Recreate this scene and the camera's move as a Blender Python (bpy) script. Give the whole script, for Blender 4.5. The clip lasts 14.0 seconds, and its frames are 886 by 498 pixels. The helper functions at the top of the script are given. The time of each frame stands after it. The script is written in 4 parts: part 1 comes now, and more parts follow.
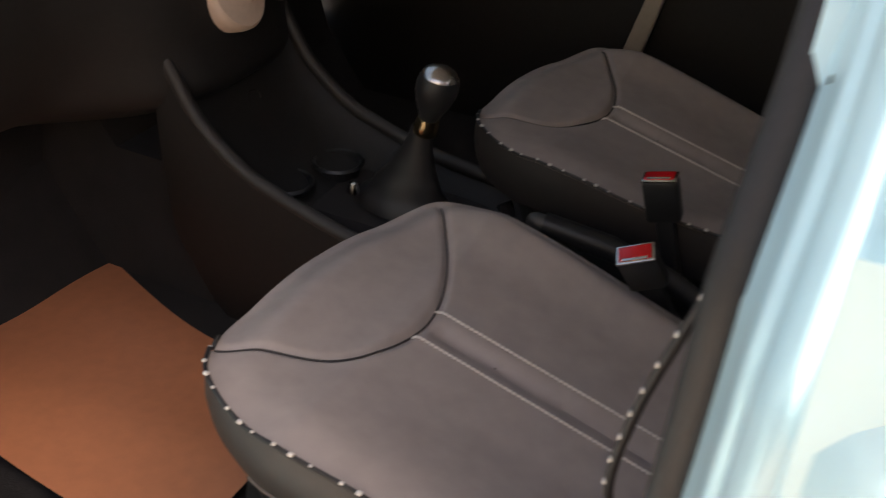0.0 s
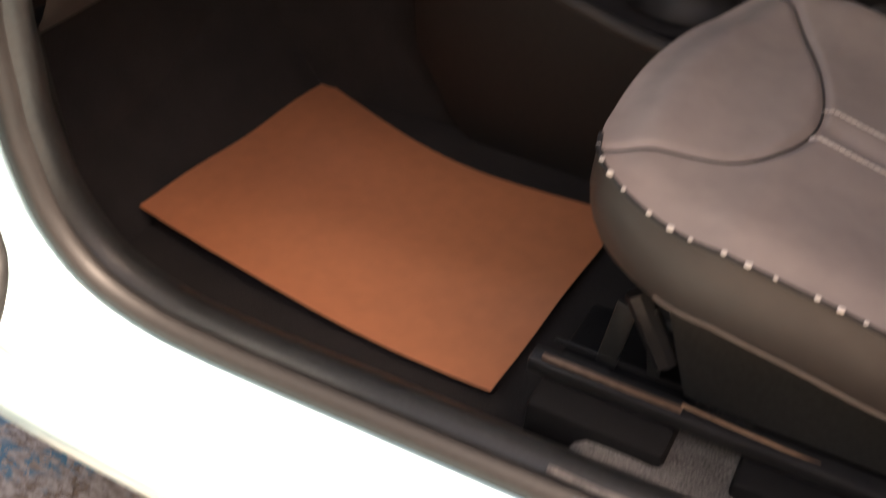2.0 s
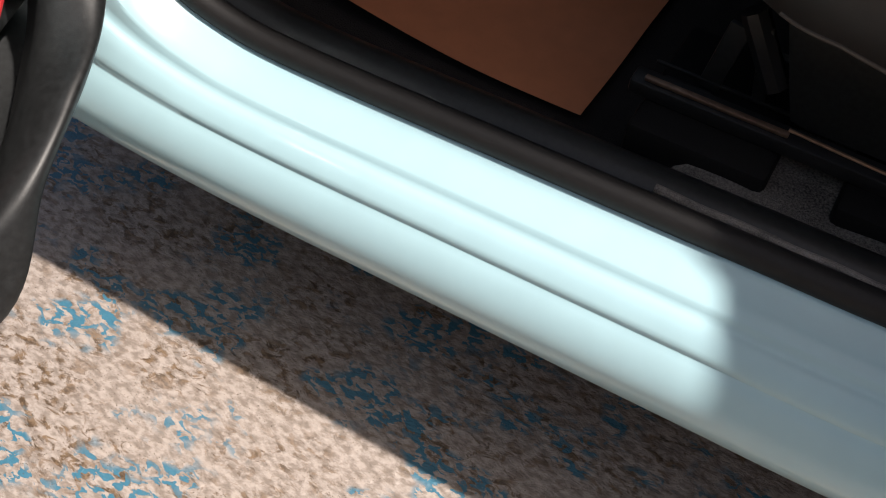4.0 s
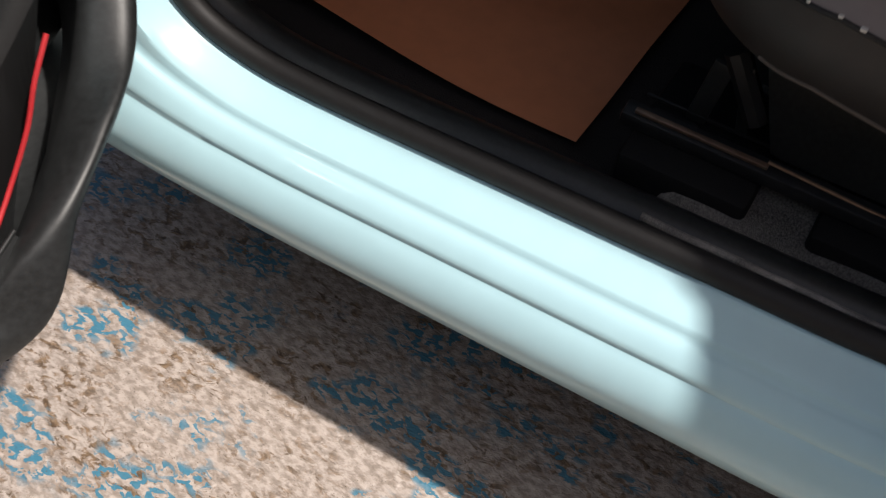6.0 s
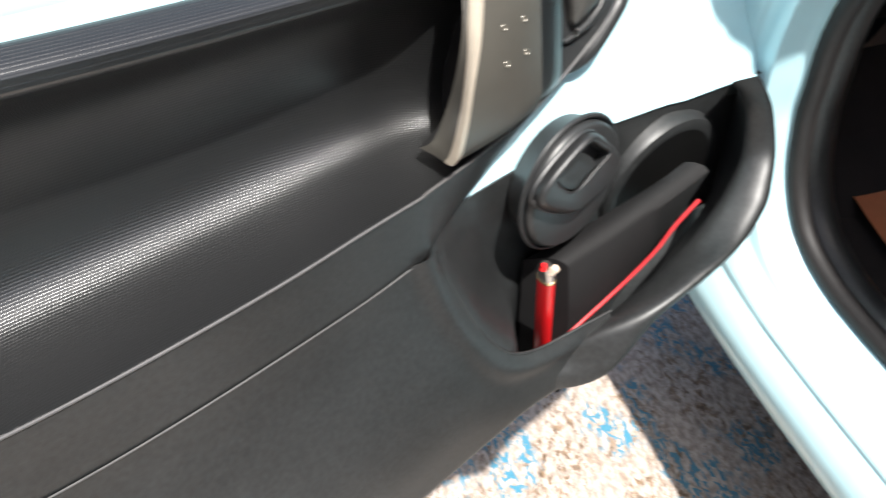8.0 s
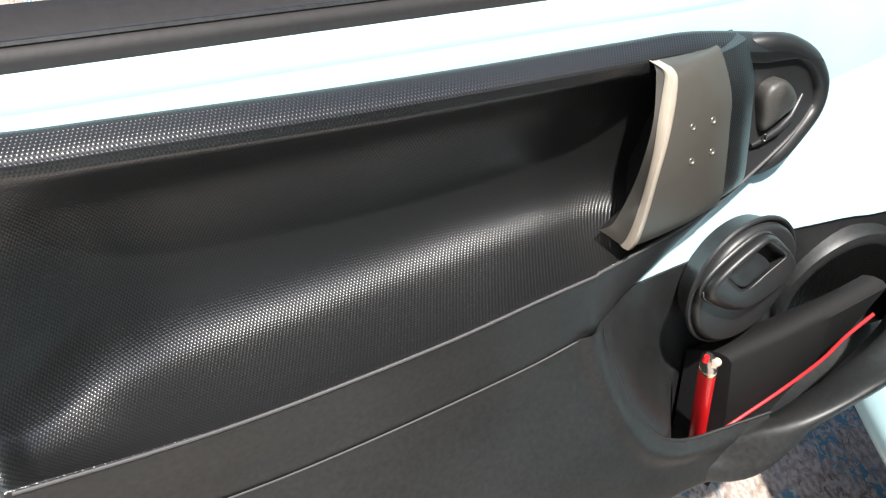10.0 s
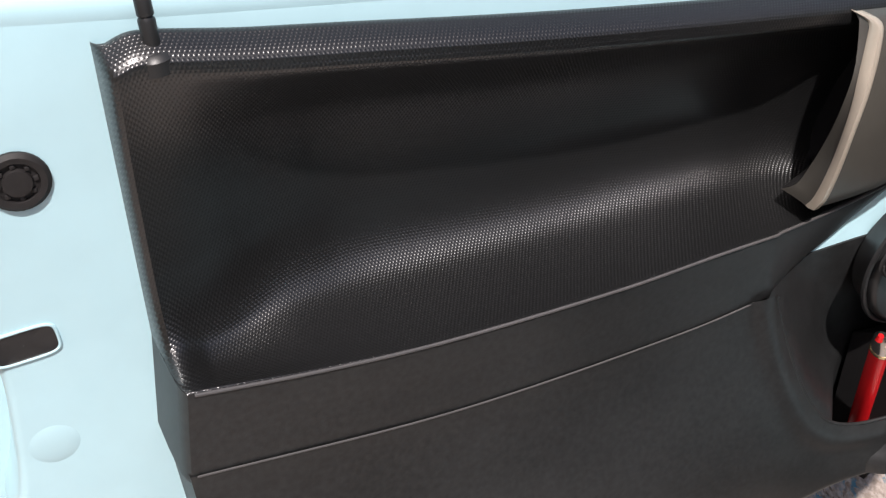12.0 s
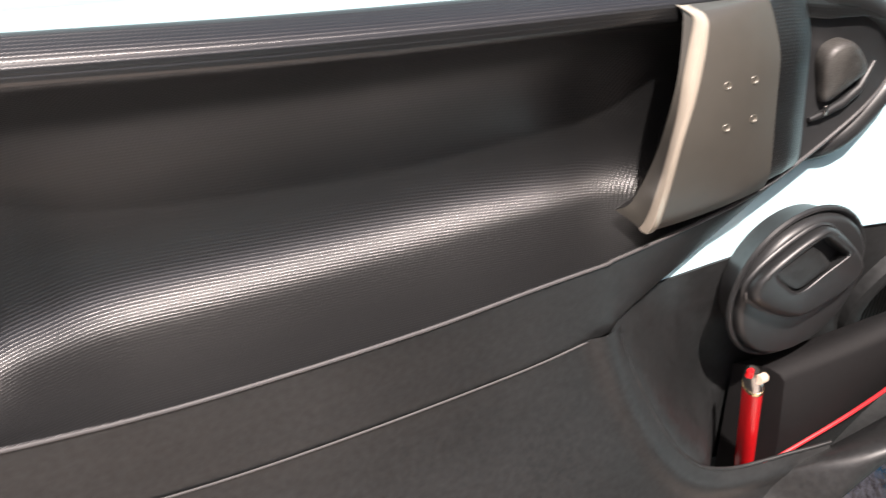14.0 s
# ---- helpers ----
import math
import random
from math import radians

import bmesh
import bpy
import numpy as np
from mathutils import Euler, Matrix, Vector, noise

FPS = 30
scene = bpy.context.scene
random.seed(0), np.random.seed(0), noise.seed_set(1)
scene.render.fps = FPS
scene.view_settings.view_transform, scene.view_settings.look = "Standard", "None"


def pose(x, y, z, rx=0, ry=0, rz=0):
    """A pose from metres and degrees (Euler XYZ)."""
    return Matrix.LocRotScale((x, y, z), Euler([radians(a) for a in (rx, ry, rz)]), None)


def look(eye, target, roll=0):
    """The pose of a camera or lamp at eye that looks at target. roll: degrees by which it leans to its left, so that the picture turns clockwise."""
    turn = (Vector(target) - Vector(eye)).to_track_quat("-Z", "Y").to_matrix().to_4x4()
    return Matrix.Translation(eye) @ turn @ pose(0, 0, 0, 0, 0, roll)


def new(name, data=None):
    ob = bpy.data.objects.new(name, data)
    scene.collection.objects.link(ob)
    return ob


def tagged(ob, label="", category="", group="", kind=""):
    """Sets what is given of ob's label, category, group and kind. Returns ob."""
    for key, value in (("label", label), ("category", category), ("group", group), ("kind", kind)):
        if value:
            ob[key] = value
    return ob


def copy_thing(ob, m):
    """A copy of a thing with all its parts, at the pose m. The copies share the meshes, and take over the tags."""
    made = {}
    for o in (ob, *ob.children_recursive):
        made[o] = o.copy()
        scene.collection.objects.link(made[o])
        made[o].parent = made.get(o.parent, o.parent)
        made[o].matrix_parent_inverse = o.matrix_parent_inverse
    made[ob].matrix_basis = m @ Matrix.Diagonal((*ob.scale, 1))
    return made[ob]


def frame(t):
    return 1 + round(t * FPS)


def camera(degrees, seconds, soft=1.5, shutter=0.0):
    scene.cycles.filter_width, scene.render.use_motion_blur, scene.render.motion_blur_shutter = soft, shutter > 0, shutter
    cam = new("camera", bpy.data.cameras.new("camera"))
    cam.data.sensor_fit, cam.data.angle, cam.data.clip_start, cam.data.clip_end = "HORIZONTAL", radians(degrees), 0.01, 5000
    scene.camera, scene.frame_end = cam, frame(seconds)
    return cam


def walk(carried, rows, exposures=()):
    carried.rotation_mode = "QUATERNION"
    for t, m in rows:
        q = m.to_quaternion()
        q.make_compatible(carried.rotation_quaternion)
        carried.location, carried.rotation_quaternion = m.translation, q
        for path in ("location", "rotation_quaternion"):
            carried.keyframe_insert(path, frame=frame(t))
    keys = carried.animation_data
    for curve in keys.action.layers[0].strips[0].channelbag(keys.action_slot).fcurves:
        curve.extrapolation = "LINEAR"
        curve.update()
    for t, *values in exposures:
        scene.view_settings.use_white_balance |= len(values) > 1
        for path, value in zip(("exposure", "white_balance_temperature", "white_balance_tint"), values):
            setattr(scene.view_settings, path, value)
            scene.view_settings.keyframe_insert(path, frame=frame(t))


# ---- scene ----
cam = camera(47.3, 14.0, soft=1.15, shutter=0.45)
PATH = [
    (0, (0.002, -0.272, 1.173), (-0.733, 1.233, 0.08), 2.4),
    (0.5, (-0.11, -0.295, 1.126), (-0.85, 1.201, 0.024), 2.1),
    (1, (-0.211, -0.312, 1.097), (-0.961, 1.156, -0.034), 1.6),
    (1.5, (-0.271, -0.301, 1.067), (-1.017, 1.128, -0.117), 1.2),
    (2, (-0.323, -0.34, 1.019), (-1.027, 1.005, -0.283), 1.3),
    (2.5, (-0.33, -0.36, 0.977), (-0.968, 0.814, -0.511), 1.4),
    (3, (-0.356, -0.38, 0.974), (-0.939, 0.673, -0.623), 2.0),
    (3.2, (-0.366, -0.384, 0.984), (-0.926, 0.646, -0.636), 2.3),
    (5.5, (-0.393, -0.373, 0.99), (-0.922, 0.637, -0.654), 2.6),
    (6, (-0.372, -0.398, 1.047), (-0.922, 0.612, -0.59), 2.9),
    (6.5, (-0.324, -0.424, 1.116), (-1.053, 0.54, -0.477), 2.0),
    (7, (-0.262, -0.463, 1.174), (-1.311, 0.37, -0.311), -0.0),
    (7.5, (-0.221, -0.508, 1.201), (-1.505, 0.132, -0.192), -1.7),
    (8, (-0.207, -0.544, 1.199), (-1.621, -0.122, -0.151), -2.6),
    (8.2, (-0.201, -0.549, 1.205), (-1.643, -0.204, -0.137), -2.9),
    (10.3, (-0.156, -0.556, 1.233), (-1.745, -0.464, 0.021), -3.5),
    (10.5, (-0.151, -0.565, 1.229), (-1.747, -0.49, 0.026), -3.6),
    (11, (-0.144, -0.591, 1.221), (-1.742, -0.567, 0.019), -3.6),
    (11.5, (-0.142, -0.61, 1.204), (-1.744, -0.639, 0.007), -3.8),
    (12, (-0.147, -0.615, 1.184), (-1.746, -0.693, -0.016), -3.9),
    (12.5, (-0.149, -0.597, 1.163), (-1.756, -0.705, -0.023), -4.3),
    (13, (-0.163, -0.571, 1.148), (-1.768, -0.688, -0.041), -4.5),
    (13.5, (-0.195, -0.529, 1.137), (-1.8, -0.645, -0.051), -4.8),
    (14, (-0.233, -0.472, 1.128), (-1.851, -0.547, -0.046), -5.4),
]
walk(cam, [(t, look(eye, target, roll)) for t, eye, target, roll in PATH],
     [(0, 2.3, 7500, 15), (0.5, 2.85, 7200, 19), (1.0, 2.62, 7800, 23), (2.0, 2.5, 8600, 23), (2.5, 1.9, 8000, 17), (3.0, 0.6, 7000, 14), (5.5, -0.06, 6600, 13), (6.5, 0.24, 6500, 11), (7.5, 1.1, 6300, 9), (8.2, 1.2, 6300, 9), (10.5, 0.82, 6350, 10), (11.5, 0.22, 6400, 15), (12.5, 0.13, 6500, 17), (14.0, 1.06, 6800, 19)])

# ---- light ----
SUN = Vector((0.50, 0.13, 1.0)).normalized()
world = bpy.data.worlds.new("sky")
scene.world = world
world.use_nodes = True
wn = world.node_tree.nodes
sky = wn.new("ShaderNodeTexSky")
sky.sky_type = "NISHITA"
sky.sun_disc = False
sky.sun_elevation = math.asin(SUN.z)
sky.sun_rotation = math.atan2(SUN.x, SUN.y)
world.node_tree.links.new(sky.outputs[0], wn["Background"].inputs[0])
wn["Background"].inputs[1].default_value = 0.088
sky.dust_density = 4.0
sky.ozone_density = 0.6
sun = new("sun", bpy.data.lights.new("sun", "SUN"))
sun.data.energy, sun.data.angle, sun.data.color = 5.2, radians(1.4), (1.0, 0.95, 0.88)
sun.matrix_world = look(SUN * 20, (0, 0, 0))


# ---- materials ----
def material(name, colour, rough=0.5, metal=0.0, spread=0.12, scale=30.0, bump=0.1, bump_scale=400.0, coat=0.0,
             bump_dist=0.001, spec=0.5, second=None, wear=2.5):
    m = bpy.data.materials.new(name)
    m.use_nodes = True
    n, l = m.node_tree.nodes, m.node_tree.links
    b = n["Principled BSDF"]
    co = n.new("ShaderNodeTexCoord")
    big, fine = n.new("ShaderNodeTexNoise"), n.new("ShaderNodeTexNoise")
    for node, s, d in ((big, scale / wear / 4, 3), (fine, scale * 4, 4)):
        node.inputs["Scale"].default_value, node.inputs["Detail"].default_value = s, d
        l.new(co.outputs["Object"], node.inputs["Vector"])
    add = n.new("ShaderNodeMath")
    add.operation = "ADD"
    l.new(big.outputs["Fac"], add.inputs[0])
    l.new(fine.outputs["Fac"], add.inputs[1])
    ramp = n.new("ShaderNodeMapRange")
    ramp.inputs["From Min"].default_value, ramp.inputs["From Max"].default_value = 0.7, 1.3
    l.new(add.outputs[0], ramp.inputs["Value"])
    mix = n.new("ShaderNodeMix")
    mix.data_type = "RGBA"
    dark = second or [c * (1 - spread) for c in colour]
    light = [min(1, c * (1 + spread)) for c in colour]
    mix.inputs["A"].default_value, mix.inputs["B"].default_value = (*dark, 1), (*light, 1)
    l.new(ramp.outputs[0], mix.inputs["Factor"])
    l.new(mix.outputs["Result"], b.inputs["Base Color"])
    rr = n.new("ShaderNodeMapRange")
    rr.inputs["To Min"].default_value, rr.inputs["To Max"].default_value = max(0, rough - 0.07), min(1, rough + 0.07)
    l.new(big.outputs["Fac"], rr.inputs["Value"])
    l.new(rr.outputs[0], b.inputs["Roughness"])
    b.inputs["Metallic"].default_value = metal
    b.inputs["Specular IOR Level"].default_value = spec
    b.inputs["Coat Weight"].default_value = coat
    b.inputs["Coat Roughness"].default_value = 0.06
    if bump:
        t = n.new("ShaderNodeTexNoise")
        t.inputs["Scale"].default_value, t.inputs["Detail"].default_value = bump_scale, 3
        l.new(co.outputs["Object"], t.inputs["Vector"])
        k = n.new("ShaderNodeBump")
        k.inputs["Strength"].default_value, k.inputs["Distance"].default_value = bump, bump_dist
        l.new(t.outputs["Fac"], k.inputs["Height"])
        l.new(k.outputs[0], b.inputs["Normal"])
    return m


def grained(name, colour, rough, pitch=0.0022, depth=0.0005, strength=0.5, spec=0.6):
    """Moulded plastic with raised dots in a honeycomb, set out along the door and down its profile."""
    m = material(name, colour, rough, spread=0.1, scale=40, bump=0, spec=spec)
    n, l = m.node_tree.nodes, m.node_tree.links

    def calc(op, a, c):
        x = n.new("ShaderNodeMath")
        x.operation = op
        for sock, v in zip(x.inputs, (a, c)):
            if isinstance(v, (int, float)):
                sock.default_value = v
            elif v is not None:
                l.new(v, sock)
        return x.outputs[0]

    co = n.new("ShaderNodeTexCoord")
    sep = n.new("ShaderNodeSeparateXYZ")
    l.new(co.outputs["Object"], sep.inputs[0])
    run = n.new("ShaderNodeAttribute")
    run.attribute_name = "run"
    k = 4 * math.pi / (math.sqrt(3) * pitch)
    total = calc("COSINE", calc("MULTIPLY", run.outputs["Fac"], k), None)
    half = calc("MULTIPLY", run.outputs["Fac"], k * 0.5)
    wide = calc("MULTIPLY", sep.outputs["X"], k * math.sqrt(3) / 2)
    for op in ("ADD", "SUBTRACT"):
        total = calc("ADD", total, calc("COSINE", calc(op, wide, half), None))
    r = n.new("ShaderNodeMapRange")
    r.interpolation_type = "SMOOTHSTEP"
    r.inputs["From Min"].default_value, r.inputs["From Max"].default_value = -0.8, 2.6
    l.new(total, r.inputs["Value"])
    b = n.new("ShaderNodeBump")
    b.inputs["Strength"].default_value, b.inputs["Distance"].default_value = strength, depth
    l.new(r.outputs[0], b.inputs["Height"])
    l.new(b.outputs[0], n["Principled BSDF"].inputs["Normal"])
    return m


def ground_material():
    """Worn concrete with flaking pale and blue paint and brown dirt, a little glossy."""
    m = bpy.data.materials.new("worn painted concrete")
    m.use_nodes = True
    n, l = m.node_tree.nodes, m.node_tree.links
    b = n["Principled BSDF"]
    co = n.new("ShaderNodeTexCoord")
    mp = n.new("ShaderNodeMapping")
    mp.inputs["Rotation"].default_value = (0, 0, radians(35))
    mp.inputs["Scale"].default_value = (1.0, 1.9, 1.0)
    l.new(co.outputs["Object"], mp.inputs[0])

    def tex(scale, detail, rough=0.6, dist=0.0):
        t = n.new("ShaderNodeTexNoise")
        t.inputs["Scale"].default_value, t.inputs["Detail"].default_value = scale, detail
        t.inputs["Roughness"].default_value, t.inputs["Distortion"].default_value = rough, dist
        l.new(mp.outputs[0], t.inputs["Vector"])
        return t.outputs["Fac"]

    def step(src, lo, hi):
        r = n.new("ShaderNodeMapRange")
        r.interpolation_type = "SMOOTHSTEP"
        r.inputs["From Min"].default_value, r.inputs["From Max"].default_value = lo, hi
        l.new(src, r.inputs["Value"])
        return r.outputs[0]

    def blend(fac, a, c):
        x = n.new("ShaderNodeMix")
        x.data_type = "RGBA"
        l.new(fac, x.inputs["Factor"])
        for sock, v in (("A", a), ("B", c)):
            if isinstance(v, tuple):
                x.inputs[sock].default_value = (*v, 1)
            else:
                l.new(v, x.inputs[sock])
        return x.outputs["Result"]

    def times(a, c):
        x = n.new("ShaderNodeMath")
        x.operation = "MULTIPLY"
        l.new(a, x.inputs[0])
        l.new(c, x.inputs[1])
        return x.outputs[0]

    pale = blend(step(tex(70, 5), 0.36, 0.62), (0.27, 0.22, 0.185), (0.47, 0.40, 0.355))
    brown = blend(step(tex(90, 3), 0.4, 0.6), (0.10, 0.063, 0.036), (0.235, 0.155, 0.095))
    rust = times(step(tex(48, 6, 0.66, 0.6), 0.49, 0.585), step(tex(8, 3), 0.36, 0.60))
    col = blend(rust, pale, brown)
    blue = times(step(tex(62, 4, 0.5, 0.7), 0.515, 0.53), step(tex(7.0, 3, 0.6), 0.48, 0.58))
    col = blend(blue, col, (0.055, 0.19, 0.275))
    grit = step(tex(260, 2), 0.62, 0.7)
    col = blend(times(grit, step(tex(9, 2), 0.4, 0.6)), col, (0.10, 0.075, 0.05))
    l.new(col, b.inputs["Base Color"])
    rg = n.new("ShaderNodeMapRange")
    rg.inputs["To Min"].default_value, rg.inputs["To Max"].default_value = 0.2, 0.5
    l.new(tex(30, 3), rg.inputs["Value"])
    l.new(rg.outputs[0], b.inputs["Roughness"])
    k = n.new("ShaderNodeBump")
    k.inputs["Strength"].default_value, k.inputs["Distance"].default_value = 0.7, 0.004
    l.new(tex(75, 5, 0.6, 0.5), k.inputs["Height"])
    l.new(k.outputs[0], b.inputs["Normal"])
    return m


PAINT = material("light blue car paint", (0.465, 0.70, 0.765), 0.3, spread=0.03, scale=8, bump=0.02, bump_scale=600, coat=0.6)
GRAIN = grained("dimpled black door plastic", (0.0084, 0.0086, 0.0088), 0.30, 0.0027, depth=0.0004, strength=0.38, spec=1.0)
PLASTIC = material("matt black plastic", (0.0155, 0.0165, 0.0170), 0.45, spread=0.5, scale=50, bump=0.15, bump_scale=900, bump_dist=0.0006)
DASH = material("dark grained dash plastic", (0.011, 0.0095, 0.009), 0.6, spread=0.25, scale=30, bump=0.2, bump_scale=900, bump_dist=0.0006)
HEM = material("brown-grey hem piping", (0.13, 0.105, 0.09), 0.5, bump=0.1)
BINDING = material("grey carpet binding", (0.22, 0.20, 0.185), 0.85, spread=0.7, scale=260, bump=0.8, bump_scale=900, bump_dist=0.002)
SMOOTH = material("smooth black plastic", (0.0185, 0.0192, 0.0200), 0.40, spread=0.15, scale=30, bump=0.05, bump_scale=700)
GREYPLASTIC = material("satin grey handle plastic", (0.060, 0.056, 0.048), 0.42, spread=0.06, scale=20, bump=0.05, bump_scale=1200)
SILVER = material("satin silver edge", (0.46, 0.405, 0.33), 0.28, metal=0.25, spread=0.05, bump=0.03)
RUBBER = material("black rubber seal", (0.013, 0.0115, 0.0115), 0.62, spread=0.25, scale=40, bump=0.2, bump_scale=200)
CARPET = material("speckled grey carpet", (0.15, 0.138, 0.126), 0.95, spread=0.85, scale=120, bump=0.9, bump_scale=900, bump_dist=0.003)
DARKCARPET = material("black felt floor", (0.018, 0.015, 0.0145), 0.95, spread=0.4, scale=200, bump=0.6, bump_scale=700, bump_dist=0.002)
LEATHER = material("worn grey leatherette", (0.37, 0.31, 0.28), 0.52, spread=0.1, scale=10, bump=0.12, bump_scale=500, bump_dist=0.0006)
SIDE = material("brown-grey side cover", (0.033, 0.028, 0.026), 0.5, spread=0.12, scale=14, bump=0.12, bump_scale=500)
SIDECLOTH = material("dark seat base plastic", (0.03, 0.026, 0.024), 0.55, spread=0.15, scale=20, bump=0.2, bump_scale=600)
WELT = material("dark seat piping", (0.02, 0.018, 0.018), 0.5, bump=0.1)
SEAM = material("sunken dark seam", (0.05, 0.043, 0.04), 0.7, bump=0.1)
THREAD = material("off-white stitching thread", (0.72, 0.66, 0.6), 0.7, bump=0.2, bump_scale=2000)
BEAD = material("pale piping stitch", (0.75, 0.70, 0.64), 0.5, bump=0.1)
PAPER = material("brown kraft paper", (0.57, 0.21, 0.10), 0.45, spread=0.08, scale=12, bump=0.12, bump_scale=60, bump_dist=0.003)
RED = material("glossy red plastic", (0.6, 0.012, 0.015), 0.25, spread=0.05, bump=0.03)
REDCORD = material("red piping cord", (0.45, 0.02, 0.025), 0.5, bump=0.1)
GOLD = material("brassy metal", (0.75, 0.58, 0.33), 0.25, metal=1.0, spread=0.1, bump=0.05)
CHROME = material("worn chrome", (0.62, 0.58, 0.54), 0.22, metal=1.0, spread=0.12, bump=0.05)
STEEL = material("scuffed steel rail", (0.33, 0.22, 0.16), 0.4, metal=0.8, spread=0.3, bump=0.2)
BLACKSTEEL = material("black painted steel", (0.015, 0.015, 0.016), 0.4, spread=0.3, bump=0.1)
CREAM = material("cream plastic", (0.62, 0.47, 0.37), 0.45, spread=0.06, bump=0.05)
CLOTH = material("black nylon cloth", (0.0055, 0.0052, 0.0055), 0.7, spread=0.3, scale=80, bump=0.4, bump_scale=1500, spec=0.25)
STUD = material("satin stud", (0.12, 0.11, 0.09), 0.3, metal=0.3, bump=0.05)
GLOSSBEAD = material("worn grey edge bead", (0.075, 0.072, 0.072), 0.3, spread=0.1, bump=0.05, spec=0.9)
SPECKLE = material("speckled dark plastic", (0.045, 0.043, 0.040), 0.35, spread=0.9, scale=300, bump=0.5, bump_scale=1600, bump_dist=0.0005, second=(0.008, 0.008, 0.008))
MESHGRILLE = grained("black speaker mesh", (0.003, 0.003, 0.003), 0.45, 0.0034, 0.0009, 0.9, spec=0.3)
BEIGELINER = material("grey headliner", (0.4, 0.38, 0.36), 0.9, bump=0.3)
GROUND = ground_material()
GLASS = bpy.data.materials.new("car glass")
GLASS.use_nodes = True
_n, _l = GLASS.node_tree.nodes, GLASS.node_tree.links
_n.remove(_n["Principled BSDF"])
_clear, _gloss, _mix = _n.new("ShaderNodeBsdfTransparent"), _n.new("ShaderNodeBsdfGlossy"), _n.new("ShaderNodeMixShader")
_clear.inputs["Color"].default_value, _gloss.inputs["Roughness"].default_value, _mix.inputs[0].default_value = (0.76, 0.79, 0.76, 1), 0.02, 0.05
_l.new(_clear.outputs[0], _mix.inputs[1])
_l.new(_gloss.outputs[0], _mix.inputs[2])
_l.new(_mix.outputs[0], _n["Material Output"].inputs[0])


# ---- mesh helpers ----
def part(name, bm, mat, parent=None, label="", smooth=True):
    """Links a bmesh as one mesh object under a thing or a part."""
    bmesh.ops.recalc_face_normals(bm, faces=bm.faces)
    me = bpy.data.meshes.new(name)
    bm.to_mesh(me)
    bm.free()
    me.materials.append(mat)
    if smooth:
        me.polygons.foreach_set("use_smooth", [True] * len(me.polygons))
        me.set_sharp_from_angle(angle=radians(38))
    ob = new(name, me)
    if parent:
        ob.parent = parent
    if label:
        ob["label"] = label
    return ob


def thing(name, at, label, category, group="", kind="", rz=0):
    ob = new(name)
    ob.empty_display_size = 0.05
    ob.matrix_basis = pose(*at, 0, 0, rz)
    return tagged(ob, label, category, group, kind)


def spline(points, n):
    """n points, evenly by parameter, on a Catmull-Rom curve through the given ones."""
    p = [np.array(q, float) for q in points]
    p = [2 * p[0] - p[1], *p, 2 * p[-1] - p[-2]]
    out = []
    for s in np.linspace(0, len(p) - 3 - 1e-9, n):
        i = int(s)
        t = s - i
        a, b, c, d = p[i:i + 4]
        out.append(0.5 * (2 * b + (c - a) * t + (2 * a - 5 * b + 4 * c - d) * t * t + (3 * b - a - 3 * c + d) * t ** 3))
    return out


def sheet(rows, closed=False, bm=None):
    """A surface through rows of points, all of one length."""
    bm = bm or bmesh.new()
    v = [[bm.verts.new(p) for p in row] for row in rows]
    for a, b in zip(v, v[1:]):
        k = len(a)
        for i in range(k if closed else k - 1):
            j = (i + 1) % k
            try:
                bm.faces.new((a[i], a[j], b[j], b[i]))
            except ValueError:
                pass
    return bm


def tube(points, radius, sides=8, bm=None, flat=1.0, closed=False):
    """A round bar along points; radius may be a list."""
    pts = [Vector(p) for p in points]
    rad = radius if hasattr(radius, "__len__") else [radius] * len(pts)
    rows, up = [], None
    for i, p in enumerate(pts):
        a, b = (pts[i - 1], pts[(i + 1) % len(pts)]) if closed else (pts[max(i - 1, 0)], pts[min(i + 1, len(pts) - 1)])
        t = (b - a).normalized()
        if up is None:
            up = Vector((0, 0, 1)) if abs(t.z) < 0.9 else Vector((1, 0, 0))
        side = t.cross(up).normalized()
        up = side.cross(t).normalized()
        rows.append([p + (side * math.cos(w) + up * math.sin(w) * flat) * rad[i] for w in np.linspace(0, 2 * math.pi, sides, endpoint=False)])
    if closed:
        rows.append(rows[0])
    bm = sheet(rows, True, bm)
    if not closed:
        for row, s in ((rows[0], -1), (rows[-1], 1)):
            bm.faces.new([bm.verts.new(q) for q in row])
    bmesh.ops.remove_doubles(bm, verts=bm.verts, dist=1e-6)
    return bm


def block(size, at=(0, 0, 0), bevel=0.005, turn=None, bm=None, segments=2):
    """A box with rounded edges."""
    b = bmesh.new()
    bmesh.ops.create_cube(b, size=1, matrix=Matrix.Diagonal((*size, 1)))
    if bevel:
        bmesh.ops.bevel(b, geom=b.edges[:], offset=bevel, segments=segments, affect="EDGES", profile=0.5)
    bmesh.ops.transform(b, matrix=Matrix.Translation(at) @ (turn.to_4x4() if turn else Matrix()), verts=b.verts)
    if bm is None:
        return b
    me = bpy.data.meshes.new("tmp")
    b.to_mesh(me)
    bm.from_mesh(me)
    bpy.data.meshes.remove(me)
    b.free()
    return bm


